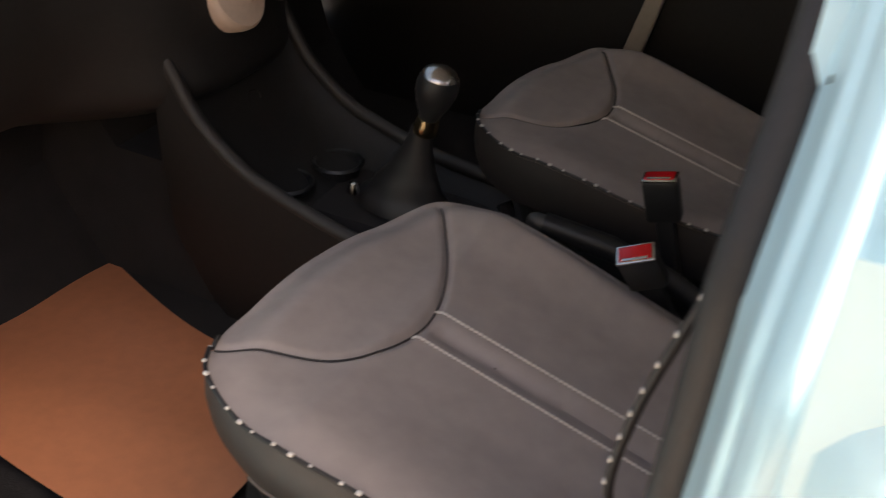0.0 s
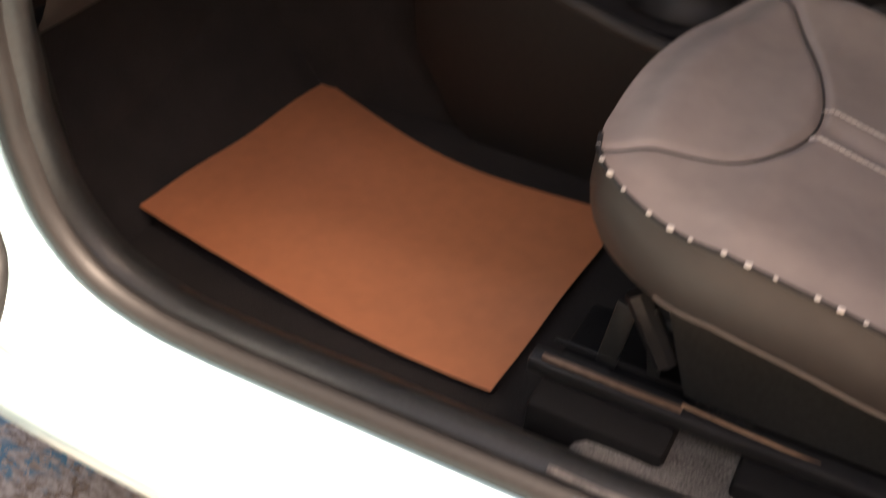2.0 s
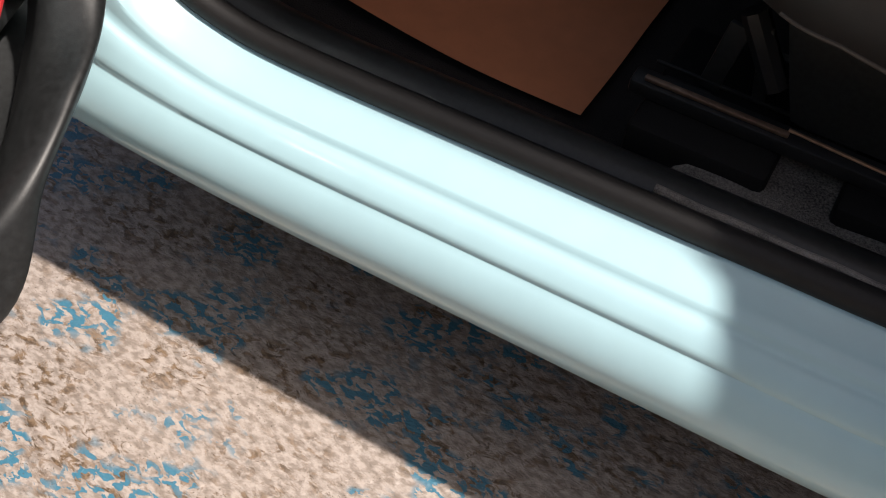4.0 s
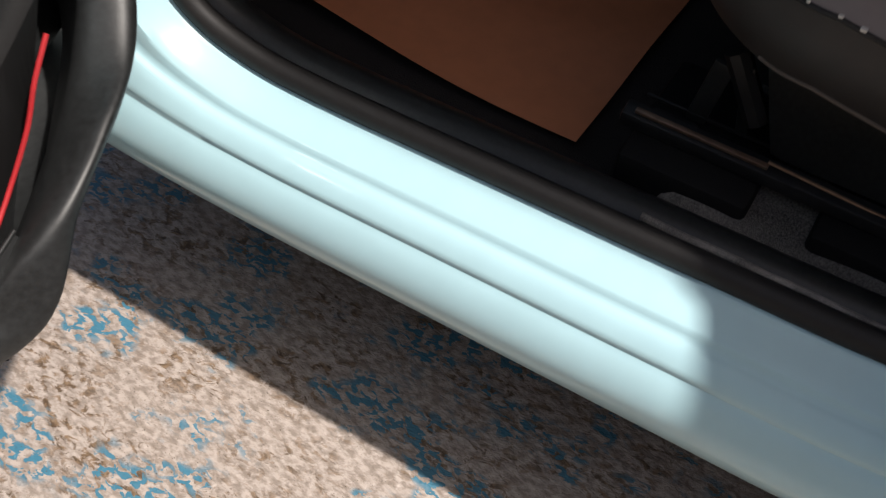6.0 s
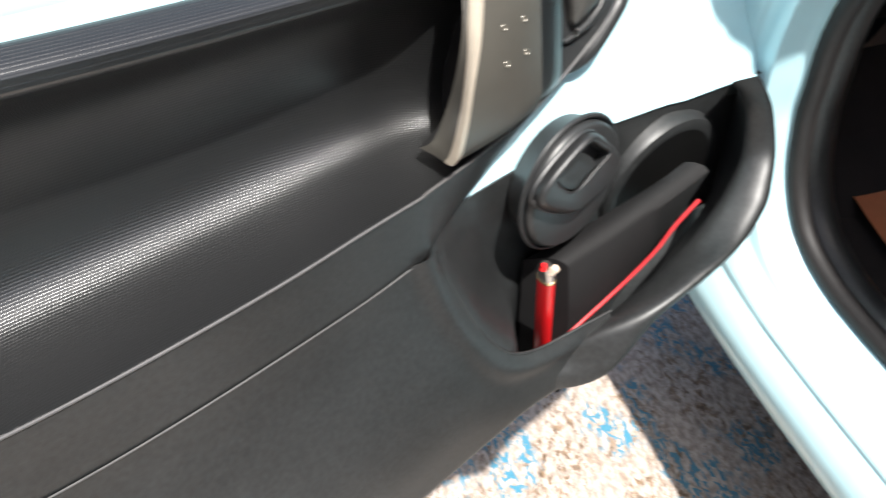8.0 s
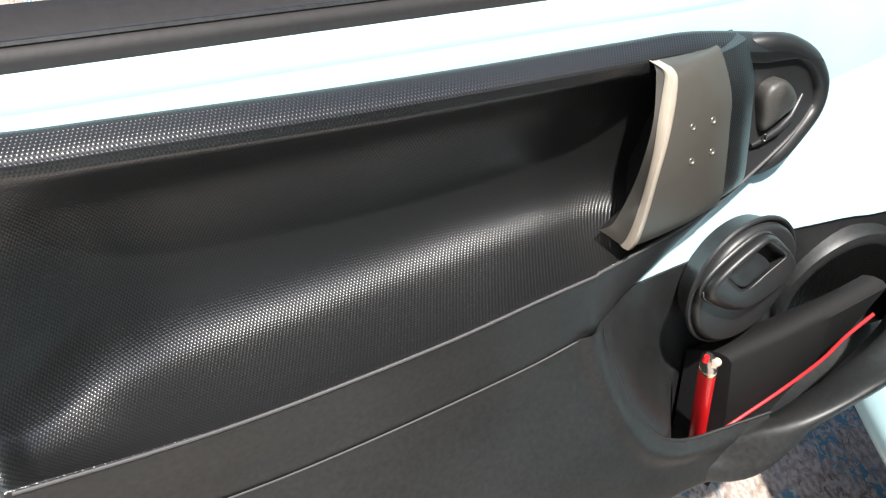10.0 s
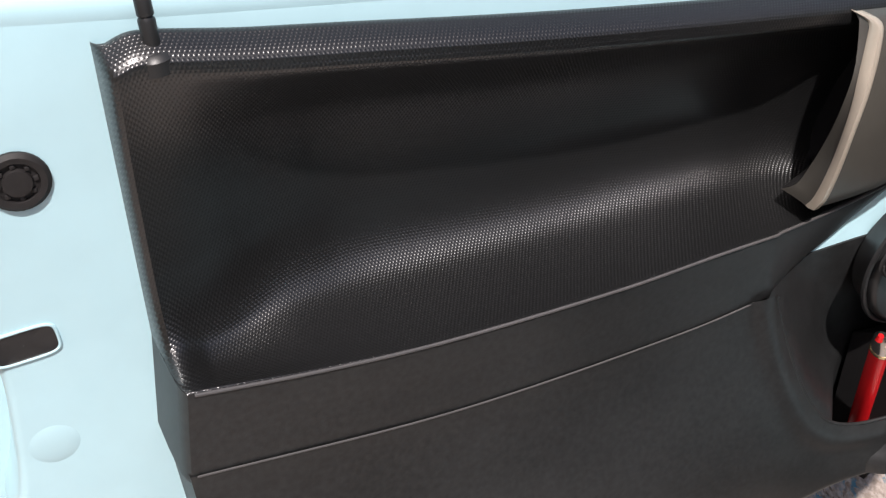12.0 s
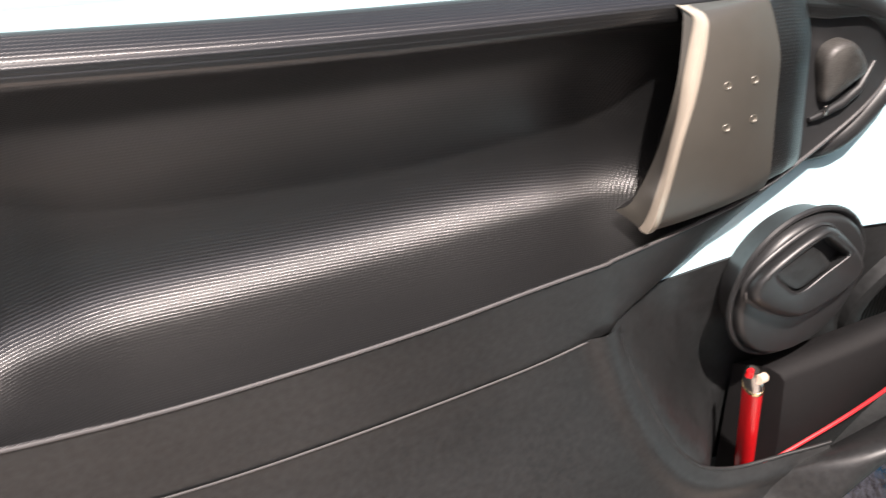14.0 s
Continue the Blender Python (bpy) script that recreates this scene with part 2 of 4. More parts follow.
def lathe(profile, sides=32, m=None):
    """Turns (radius, height) pairs round z."""
    bm = sheet([[(r * math.cos(w), r * math.sin(w), h) for w in np.linspace(0, 2 * math.pi, sides, endpoint=False)] for r, h in profile], True)
    bmesh.ops.remove_doubles(bm, verts=bm.verts, dist=1e-6)
    if m:
        bmesh.ops.transform(bm, matrix=m, verts=bm.verts)
    return bm


def prism(outline, depth, bevel=0.003, m=None):
    """A plate: an outline in x, y, thickened along z and rounded."""
    bm = bmesh.new()
    f = bm.faces.new([bm.verts.new((x, y, 0)) for x, y in outline])
    g = bmesh.ops.extrude_face_region(bm, geom=[f])
    bmesh.ops.translate(bm, vec=(0, 0, depth), verts=[e for e in g["geom"] if isinstance(e, bmesh.types.BMVert)])
    bmesh.ops.recalc_face_normals(bm, faces=bm.faces)
    if bevel:
        rim = [e for e in bm.edges if len(e.link_faces) == 2 and e.calc_face_angle(0) > 0.6 and abs(e.verts[0].co.z - e.verts[1].co.z) < 1e-6]
        bmesh.ops.bevel(bm, geom=rim, offset=bevel, segments=3, affect="EDGES", profile=0.5)
    if m:
        bmesh.ops.transform(bm, matrix=m, verts=bm.verts)
    return bm


def smoothstep(a, b, x):
    t = np.clip((np.asarray(x, float) - a) / (b - a), 0, 1)
    return t * t * (3 - 2 * t)


def dist_line(x, y, line):
    """Distance of points x, y to a polyline."""
    best = np.full(np.shape(x), 9.0)
    for (ax, ay), (bx, by) in zip(line, line[1:]):
        dx, dy = bx - ax, by - ay
        t = np.clip(((x - ax) * dx + (y - ay) * dy) / (dx * dx + dy * dy + 1e-12), 0, 1)
        best = np.minimum(best, np.hypot(x - ax - t * dx, y - ay - t * dy))
    return best


def inside(x, y, line):
    hit = np.zeros(np.shape(x), bool)
    for (ax, ay), (bx, by) in zip(line, [*line[1:], line[0]]):
        hit ^= ((ay > y) != (by > y)) & (x < (bx - ax) * (y - ay) / (by - ay + 1e-12) + ax)
    return hit


# ---- ground ----
bm = bmesh.new()
bmesh.ops.create_grid(bm, x_segments=2, y_segments=2, size=400)
ground = tagged(part("ground", bm, GROUND), "worn concrete floor with flaking pale and blue paint", "ground", kind="structure")

# plain unseen walls behind the camera and at the car's tail, added for reflections and bounce
PLASTER = material("cream plaster of the unseen walls", (0.36, 0.31, 0.24), 0.85, spread=0.12, scale=6, bump=0.4, bump_scale=120, bump_dist=0.003)
tagged(part("wall_south", block((9.0, 0.2, 3.0), (0.6, -2.9, 1.5), 0.01), PLASTER), "plain cream wall, unseen, added for reflections", "wall", kind="structure")
tagged(part("wall_east", block((0.2, 7.0, 2.6), (4.6, 0.7, 1.3), 0.01), PLASTER), "plain cream wall, unseen, added for reflections", "wall", kind="structure")

# ---- car body ----
FAR = 1.50
car = thing("car", (-0.5, 0.8, 0), "light blue small car with its front door aperture open", "car")
car_inv = Matrix.Translation((0.5, -0.8, 0))


def car_part(name, bm, mat, label="", parent=None):
    bmesh.ops.transform(bm, matrix=car_inv, verts=bm.verts)
    return part(name, bm, mat, parent or car, label)


# door aperture in the x, z plane, from the top of the front pillar down round the front corner and along to the rear pillar
APERTURE = [(-0.80, 1.02), (-0.955, 0.70), (-0.982, 0.56), (-0.982, 0.50), (-0.970, 0.44), (-0.935, 0.388), (-0.88, 0.362), (-0.80, 0.353),
            (-0.60, 0.357), (-0.40, 0.362), (-0.24, 0.369), (-0.13, 0.40), (-0.075, 0.50), (-0.056, 0.66), (-0.043, 0.80), (-0.037, 0.93), (-0.033, 1.00), (-0.032, 1.10)]
APP = spline(APERTURE, 90)


def offset_curve(pts, d):
    """Moves a curve in x, z outwards (away from the opening) by d."""
    out = []
    for i, p in enumerate(pts):
        t = pts[min(i + 1, len(pts) - 1)] - pts[max(i - 1, 0)]
        t = t / np.linalg.norm(t)
        out.append(p + d * np.array((t[1], -t[0])) * -1.0)
    return out


def ring(d, y, dz=0.0):
    run = min(0.13, 2.6 * max(0.0, -d - 0.010))
    return [(q[0] - run * float(smoothstep(-0.78, -0.97, q[0])), y + 0.60 * max(0.0, q[1] - 0.92) * (q[0] > -0.4), q[1] + dz) for q in offset_curve(APP, d)]


# painted jamb: a stepped skin round the opening, with two pressed grooves along the sill
SECTION = [(0.114, 0.358), (0.109, 0.358), (0.1015, 0.3545), (0.094, 0.3522), (0.080, 0.3490), (0.0705, 0.3468), (0.0680, 0.3455), (0.0660, 0.3425), (0.0635, 0.3400), (0.0600, 0.3390), (0.0575, 0.3388),
           (0.0545, 0.3380), (0.0480, 0.3345), (0.0420, 0.3292), (0.0398, 0.3268), (0.0388, 0.3240), (0.0386, 0.3205), (0.0372, 0.3190), (0.0340, 0.3172), (0.0270, 0.3110), (0.0205, 0.3030), (0.0158, 0.2940), (0.0132, 0.2840),
           (0.0135, 0.2720), (0.018, 0.256), (0.030, 0.238), (0.070, 0.190)]
steps = [(z - 0.357, y) for y, z in SECTION]
car_part("sill_panel", sheet([ring(d, y) for d, y in steps]), PAINT, "glossy light blue painted door jamb and sill")
# rubber seal and black inner trim along it
car_part("door_seal", tube(ring(0.007, 0.119), 0.0125, 10), RUBBER, "black rubber door seal")
trim = [(0.004, 0.130), (0.012, 0.140), (0.014, 0.150), (0.010, 0.160), (0.0, 0.172), (-0.04, 0.182), (-0.12, 0.19)]
car_part("inner_trim", sheet([ring(d, y) for d, y in trim]), PLASTIC, "black plastic inner sill trim")

# floor pan, tunnel, bulkhead, far side, rear, roof: plain shells that close the cabin
fl = []
for x in np.linspace(-1.18, 0.9, 60):
    row = []
    for y in np.linspace(0.178, 1.53, 50):
        toe = max(0, -1.08 - x) * 1.6
        hump = 0.188 * float(smoothstep(0.705, 0.745, y) * (1 - smoothstep(0.90, 0.94, y))) * float(0.55 + 0.45 * smoothstep(-0.2, -0.55, x))
        side = 0.10 * float(1 - smoothstep(0.178, 0.205, y))
        row.append((x, y, 0.238 + toe + hump + side))
    fl.append(row)
car_part("floor_pan", sheet(fl), DARKCARPET, "black felt covered floor pan and tunnel")
under = [[(x, y, 0.175 - 0.006 * math.sin(6 * y)) for y in np.linspace(0.07, 1.56, 8)] for x in np.linspace(-1.25, 0.95, 10)]
car_part("underbody", sheet(under), BLACKSTEEL, "black underbody")
bh = [[(-1.14 - 0.16 * t + 0.02 * math.sin(y * 5), y, 0.26 + 0.62 * t) for y in np.linspace(0.12, 1.48, 20)] for t in np.linspace(0, 1, 12)]
car_part("bulkhead", sheet(bh), DARKCARPET, "black bulkhead lining")
rear = block((0.04, 1.40, 0.95), (0.92, 0.82, 0.72), 0.01)
car_part("rear_wall", rear, DARKCARPET, "dark rear cabin wall")
# kick panel in front of the opening
kp = [[(x, 0.178 + 0.05 * float(smoothstep(-1.0, -1.16, x)), z) for z in np.linspace(0.24, 0.92, 16)] for x in np.linspace(-0.985, -1.2, 10)]
car_part("kick_panel", sheet(kp), DASH, "black plastic kick panel")
# outer skin ahead of the door and behind it
wing = [[(-1.09 - 0.02 * math.sin(z * 3) - t, 0.03 + 0.02 * t, z) for z in np.linspace(0.22, 0.98, 12)] for t in np.linspace(0, 0.9, 8)]
car_part("front_wing", sheet(wing), PAINT, "light blue front wing")
quarter = [[(x, 0.028, z) for z in np.linspace(0.2, 1.0, 10)] for x in np.linspace(0.0, 1.0, 10)]
car_part("rear_door_skin", sheet(quarter), PAINT, "light blue rear door skin")
# roof with rounded sides
roof = []
for t in np.linspace(0, 1, 36):
    row = []
    for w in np.linspace(-1, 1, 60):
        y = 0.82 + (0.585 if w < 0 else 0.74) * w
        x0 = -0.85
        x = x0 + (1.0 - x0) * t
        row.append((x, y, 1.42 - 0.10 * abs(w) ** 5 - 0.06 * float(smoothstep(-0.1, -0.6, x)) - 0.05 * float(smoothstep(0.5, 1.0, x))))
    roof.append(row)
car_part("roof_panel", sheet(roof), PAINT, "light blue roof panel")
liner = [[(p[0], 0.82 + (p[1] - 0.82) * 0.985, p[2] - 0.03) for p in row] for row in roof]
car_part("headliner", sheet(liner), BEIGELINER, "grey headliner")
for y, s in ((0.135, 1), (1.505, -1)):
    lean = 0.12 * s
    car_part("front_pillar", tube([(-1.17, y, 0.90), (-1.06, y + lean * 0.4, 1.08), (-0.97, y + lean * 0.65, 1.20), (-0.86, y + lean * 0.85, 1.32)], 0.028, 10), PAINT, "light blue windscreen pillar")
    car_part("centre_pillar", sheet([[(x, y + s * (0.37 * max(0, z - 0.89) - 0.020), z) for x in (-0.04, 0.0, 0.06, 0.10)] for z in (0.2, 0.5, 0.8, 0.89, 1.0, 1.1, 1.2, 1.34)]), PAINT, "light blue centre pillar")
car_part("pillar_trim", block((0.13, 0.105, 0.67), (0.035, 0.192, 0.685), 0.012), DASH, "black inner trim of the centre pillar")
far_wall = [[(x, FAR - 0.015 * math.sin((z - 0.3) * 5), z) for z in np.linspace(0.12, 1.36, 24)] for x in np.linspace(-1.3, 0.95, 16)]
car_part("far_side_trim", sheet(far_wall), DASH, "black trim of the far door")
car_part("far_door_pull", prism([(0, 0), (0.035, 0), (0.075, 0.16), (0.045, 0.16)], 0.02, 0.004, Matrix.Translation((-0.492, FAR - 0.025, 0.470)) @ Matrix.Rotation(radians(90), 4, "X")), SILVER, "satin silver pull handle of the far door")
wind = [[(-1.24 + 0.39 * t - 0.05 * (1 - abs(w) ** 2) * (1 - t), 0.82 + (0.66 - 0.09 * t) * w, 0.905 + 0.455 * t + 0.02 * math.sin(math.pi * t)) for w in np.linspace(-1, 1, 24)] for t in np.linspace(0, 1, 16)]
bm = sheet(wind)
sheet([[(x + 0.002, y, z - 0.005) for x, y, z in row] for row in wind], False, bm)
car_part("windscreen", bm, GLASS, "tinted windscreen glass")

# ---- dashboard and console ----
dash = thing("dashboard", (-1.1, 0.8, 0.5), "dark grey plastic dashboard across the cabin", "dashboard")
rows = []
for y in np.linspace(0.19, 1.46, 40):
    c = math.exp(-((y - 0.82) / 0.20) ** 4)
    prof = [(-1.26, 0.90), (-1.10, 0.92), (-0.98, 0.89), (-0.93, 0.82), (-0.935, 0.72), (-0.97, 0.64), (-1.02, 0.57), (-1.14, 0.52)]
    row = []
    for (x, z), (cx, cz) in zip(prof, [(-1.26, 0.90), (-1.08, 0.92), (-0.95, 0.89), (-0.885, 0.82), (-0.868, 0.72), (-0.860, 0.64), (-0.852, 0.580), (-0.905, 0.545)]):
        row.append((x + (cx - x) * c + 1.1, y - 0.8, z + (cz - z) * c - 0.5))
    rows.append([tuple(p) for p in spline(row, 30)])
part("dash_shell", sheet(rows), DASH, dash)
part("lower_edge", tube([(-0.01 - 0.09 * (1 - math.exp(-((y - 0.82) / 0.17) ** 4)), y - 0.8, 0.065) for y in np.linspace(0.2, 0.66, 20)], 0.012, 8), DASH, dash)

console = thing("centre_console", (-0.7, 0.82, 0.4), "black plastic centre console with cup holders", "console")


def con(x, y, z):
    return (x + 0.7, y - 0.82, z - 0.4)


EDGE = spline([(-0.905, 0.665), (-0.875, 0.612), (-0.845, 0.563), (-0.805, 0.525), (-0.763, 0.497), (-0.72, 0.481), (-0.682, 0.469), (-0.602, 0.449), (-0.50, 0.437), (-0.42, 0.425)], 44)
rows = []
for x, z in EDGE:
    rows.append([con(x, 0.82 + w * 0.14, z - 0.004 - 0.05 * (1 - abs(w) ** 4) - (0.10 if abs(w) > 0.999 else 0) + (0.0)) for w in np.linspace(-1, 1, 33)])
part("console_tray", sheet(rows), DASH, console)
for s in (-1, 1):
    part("console_rim", tube([con(x, 0.82 + s * 0.132, z - 0.002) for x, z in EDGE], 0.0105, 10), SIDECLOTH, console, "worn lighter rim of the console")
    part("console_side", sheet([[con(x, 0.82 + s * (0.141 + 0.006 * math.sin(2.5 * k) - 0.010 * k * k), z - 0.004 - 0.30 * k) for k in np.linspace(0, 1, 16)] for x, z in EDGE]), DASH, console)
for x, y in ((-0.765, 0.775), (-0.735, 0.865)):
    part("cup_holder", lathe([(0.0, 0.0), (0.030, 0.0), (0.034, 0.028), (0.037, 0.03), (0.040, 0.026)], 28, Matrix.Translation(con(x, y, 0.418))), SMOOTH, console)
part("trim_strip", tube([con(*p) for p in spline([(-0.868, 0.968, 0.535), (-0.845, 0.958, 0.50), (-0.80, 0.948, 0.468), (-0.74, 0.935, 0.445)], 20)], 0.0022, 6), CHROME, console, "thin bright trim strip")
part("lighter_socket", lathe([(0, 0.0), (0.011, 0.0), (0.013, 0.004), (0.013, -0.01)], 20, Matrix.Translation(con(-0.862, 0.835, 0.53)) @ Matrix.Rotation(radians(75), 4, "Y")), CHROME, console, "chrome socket ring")
part("boot_cap", lathe([(0.0, 0.016), (0.006, 0.014), (0.009, 0.006), (0.010, 0.0)], 16, Matrix.Translation(con(-0.663, 0.792, 0.450))), CHROME, console, "small bright cap")

lever = thing("gear_lever", (-0.60, 0.83, 0.43), "black gear lever with a leather boot and chrome topped knob", "gear lever")
LX = Vector((0.048, 0.004, 0.21))
rows = []
for t in np.linspace(0, 1, 14):
    c = LX * (0.62 * t) + Vector((-0.005, 0, 0.0))
    r = 0.046 * (1 - t) ** 1.6 + 0.0155
    rows.append([c + Vector((r * (1.25 - 0.25 * t) * math.cos(w) * (1 + 0.05 * math.sin(5 * w + 9 * t) * (1 - t)), r * 0.8 * math.sin(w) * (1 + 0.05 * math.cos(4 * w + 7 * t) * (1 - t)), 0.004 * math.sin(24 * t) * (1 - t)))
                 for w in np.linspace(0, 2 * math.pi, 24, endpoint=False)])
part("boot", sheet(rows, True), WELT, lever, "wrinkled black leather boot")
axis = LX.to_track_quat("Z", "Y").to_matrix().to_4x4()
part("collar", lathe([(0.0165, -0.014), (0.0175, -0.012), (0.0165, 0.0), (0.0155, 0.010), (0.0, 0.011)], 24, Matrix.Translation(LX * 0.635) @ axis), GOLD, lever, "worn brass collar")
part("knob", lathe([(0.0, -0.002), (0.0135, 0.0), (0.017, 0.010), (0.0235, 0.024), (0.028, 0.040), (0.0288, 0.050), (0.0270, 0.061), (0.0245, 0.067)], 32, Matrix.Translation(LX * 0.68) @ axis), SMOOTH, lever)
part("knob_cap", lathe([(0.0252, 0.066), (0.0222, 0.072), (0.014, 0.0765), (0.006, 0.079), (0.0, 0.0793)], 32, Matrix.Translation(LX * 0.68) @ axis), CHROME, lever, "worn chrome knob cap")

brake = thing("handbrake", (-0.20, 0.80, 0.42), "black handbrake lever with a grey button between the seats", "handbrake")
part("lever_arm", tube([(0.06, 0.0, 0.0), (0.0, -0.005, 0.035), (-0.08, -0.018, 0.066), (-0.165, -0.034, 0.084)], [0.016, 0.015, 0.0165, 0.0155], 14), SMOOTH, brake)
part("button", lathe([(0.0, 0.016), (0.006, 0.014), (0.0105, 0.008), (0.0125, 0.0), (0.0125, -0.012)], 18, Matrix.Translation((-0.172, -0.0355, 0.085)) @ Matrix.Rotation(radians(-80), 4, "Y")), GREYPLASTIC, brake, "grey release button")

# cream device under the dash top
dev = thing("dash_device", (-0.855, 0.806, 0.698), "cream plastic device with round holes mounted on the dash", "device")
DT = Matrix.Rotation(radians(-14), 4, "X")
part("base", lathe([(0, -0.03), (0.046, -0.03), (0.050, -0.01), (0.050, 0.0), (0.046, 0.006), (0.02, 0.009), (0, 0.0095)], 36, Matrix.Rotation(radians(62), 4, "Y")), CREAM, dev)
part("neck", tube([(0.0, 0.01, 0.012), (0.014, 0.045, 0.020), (0.018, 0.085, 0.012)], [0.028, 0.024, 0.022], 16), CREAM, dev)
part("arm", block((0.036, 0.13, 0.034), DT @ Vector((0.016, 0.150, 0.040)), 0.008, DT.to_3x3()), CREAM, dev)
part("clip", tube([(0.026, 0.055, -0.010), (0.030, 0.060, -0.012), (0.030, 0.100, -0.016), (0.026, 0.104, -0.016)], 0.009, 12), LEATHER, dev, "beige clip")
part("end_knob", lathe([(0, -0.01), (0.010, -0.01), (0.012, 0.0), (0.010, 0.008), (0, 0.010)], 18, Matrix.Translation((0.016, 0.222, -0.012)) @ Matrix.Rotation(radians(-104), 4, "X")), CREAM, dev)
for k in range(4):
    part("hole", lathe([(0, 0.0008), (0.004, 0.0008), (0.0042, 0)], 12, DT @ Matrix.Translation((0.0342, 0.110 + 0.014 * (k % 2), 0.036 + 0.013 * (k // 2))) @ Matrix.Rotation(radians(90), 4, "Y")), SMOOTH, dev)


# ---- seats ----
# plan of the cushion: x to the rear, y inwards; seat's own origin under its middle
SX, SY = -0.32, 0.48
OUT = [(-0.524, 0.306), (-0.537, 0.36), (-0.542, 0.43), (-0.539, 0.50), (-0.525, 0.58), (-0.498, 0.65), (-0.465, 0.698), (-0.40, 0.722), (-0.30, 0.720),
       (-0.15, 0.705), (0.0, 0.69), (0.06, 0.66), (0.06, 0.30), (0.0, 0.262), (-0.15, 0.246), (-0.30, 0.236), (-0.40, 0.236), (-0.46, 0.252), (-0.505, 0.278)]
CAP = spline([(-0.524, 0.314), (-0.49, 0.338), (-0.43, 0.371), (-0.396, 0.418), (-0.381, 0.472), (-0.388, 0.53), (-0.418, 0.60), (-0.468, 0.68)], 60)


def seat_top(x, y):
    """Height of the cushion's cover."""
    z = 0.532 - 0.265 * (x + 0.384) + 0.03 * smoothstep(-0.42, -0.60, x)
    z = z + np.where(x < -0.40, 0.19 * (x + 0.40), 0)
    z = z + 0.024 * smoothstep(0.40, 0.25, y) * smoothstep(-0.56, -0.30, x) * (1 + 1.2 * smoothstep(-0.3, 0.0, x)) + 0.02 * smoothstep(0.60, 0.70, y)
    edge = dist_line(x, y, EDGELOOP)
    drop = 0.004 + 0.022 * smoothstep(0.27, 0.40, y)
    z = z - drop * (1 - smoothstep(0, 0.055, edge)) ** 1.5
    z = z - 0.006 * np.exp(-(dist_line(x, y, CAP) / 0.0048) ** 2)
    chan = np.exp(-((y - 0.478) / 0.012) ** 2) * smoothstep(-0.385, -0.36, x)
    return z - 0.009 * chan


EDGELOOP = [tuple(p) for p in spline([*OUT, OUT[0]], 260)]


def seat(label):
    s = thing("front_seat", (SX, SY, 0.24), label, "seat", "front seats")
    off = Vector((SX, SY, 0.24))

    def lay(x, y, up=0.0):
        return Vector((x, y, float(seat_top(np.array(x), np.array(y))) + up)) - off
    loop = np.array(EDGELOOP[:-1])
    mid = np.array((-0.30, 0.48))
    rings = []
    for t in np.linspace(0.0, 1.0, 90) ** 0.8:
        p = mid + (loop - mid) * (0.004 + 0.996 * t)
        z = seat_top(p[:, 0], p[:, 1])
        rings.append([(a - off.x, b - off.y, c - off.z) for (a, b), c in zip(p, z)])
    part("cushion", sheet(rings, True), LEATHER, s, "grey-brown leatherette cushion with a curved front seam")
    # side cover falls from the rim and tucks under
    zr = seat_top(loop[:, 0], loop[:, 1])
    rows = []
    for drop, grow in ((0, 0), (0.012, 0.002), (0.03, 0.003), (0.055, 0.0), (0.075, -0.008), (0.085, -0.03)):
        p = loop + (loop - mid) / np.linalg.norm(loop - mid, axis=1)[:, None] * grow
        rows.append([(a - off.x, b - off.y, max(c - drop * (1.0 + 0.1 * (a + 0.5)), 0.36) - off.z) for (a, b), c in zip(p, zr)])
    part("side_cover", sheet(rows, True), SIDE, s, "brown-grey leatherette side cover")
    hem = [Vector(p) + Vector((0, -0.002, 0.004)) for p in rows[-2]]
    hem = [p for p, q in zip(hem, loop) if q[1] < 0.40 and -0.452 < q[0] < -0.02]
    hem.sort(key=lambda p: p.x)
    part("hem_piping", tube(hem, 0.0020, 8), HEM, s, "light hem piping")
    lower = [[(mid[0] + (a - mid[0]) * k - off.x, mid[1] + (b - mid[1]) * k - off.y, max(c - d, 0.33) - off.z) for (a, b), c in zip(loop, zr)] for d, k in ((0.070, 0.955), (0.085, 0.93), (0.095, 0.88), (0.105, 0.75))]
    part("seat_pan", sheet(lower, True), SIDECLOTH, s, "dark plastic seat base")
    # black cover between the hem and the rail, with a slanting front edge turned inwards
    panel = []
    for h in np.linspace(0, 1, 8):
        front_x = -0.444 + 0.036 * h
        row = [(front_x + 0.012, 0.315), (front_x + 0.003, 0.296), (front_x, 0.289)] + [(front_x + (0.0 - front_x) * k, 0.286) for k in np.linspace(0.03, 1, 16)]
        panel.append([(x - off.x, y - 0.008 * h - off.y, 0.352 + (float(np.interp(x, [-0.445, -0.362, -0.295, 0.0], [0.455, 0.437, 0.428, 0.40])) - 0.352) * (1 - h) - off.z) for x, y in row])
    part("base_cover", sheet(panel), PLASTIC, s, "black plastic cover of the seat base")
    for idx in ([p for p in EDGELOOP if p[1] < 0.33 and p[0] < 0.0],):
        idx = sorted(idx, key=lambda p: p[0])
        line = [lay(x, y, 0.003) for x, y in idx]
        w = part("piping", tube(line, 0.0023, 8), WELT, s, "dark piping with pale stitches")
        dist, last, k = 0.0, line[0], 0
        for q in line:
            dist += (q - last).length
            last = q
            if dist > 0.017 + 0.008 * (k % 3 == 1):
                dist, k = 0.0, k + 1
                size = (0.0031, 0.0019, 0.0024)[k % 3]
                part("stitch", block((size * 1.7, size * 1.5, size), q + Vector((0, -0.001, 0.003)), size * 0.35), BEAD, w)
    part("front_seam", tube([lay(x, y, 0.0016) for x, y in CAP], 0.0011, 6), SEAM, s, "dark curved seam")
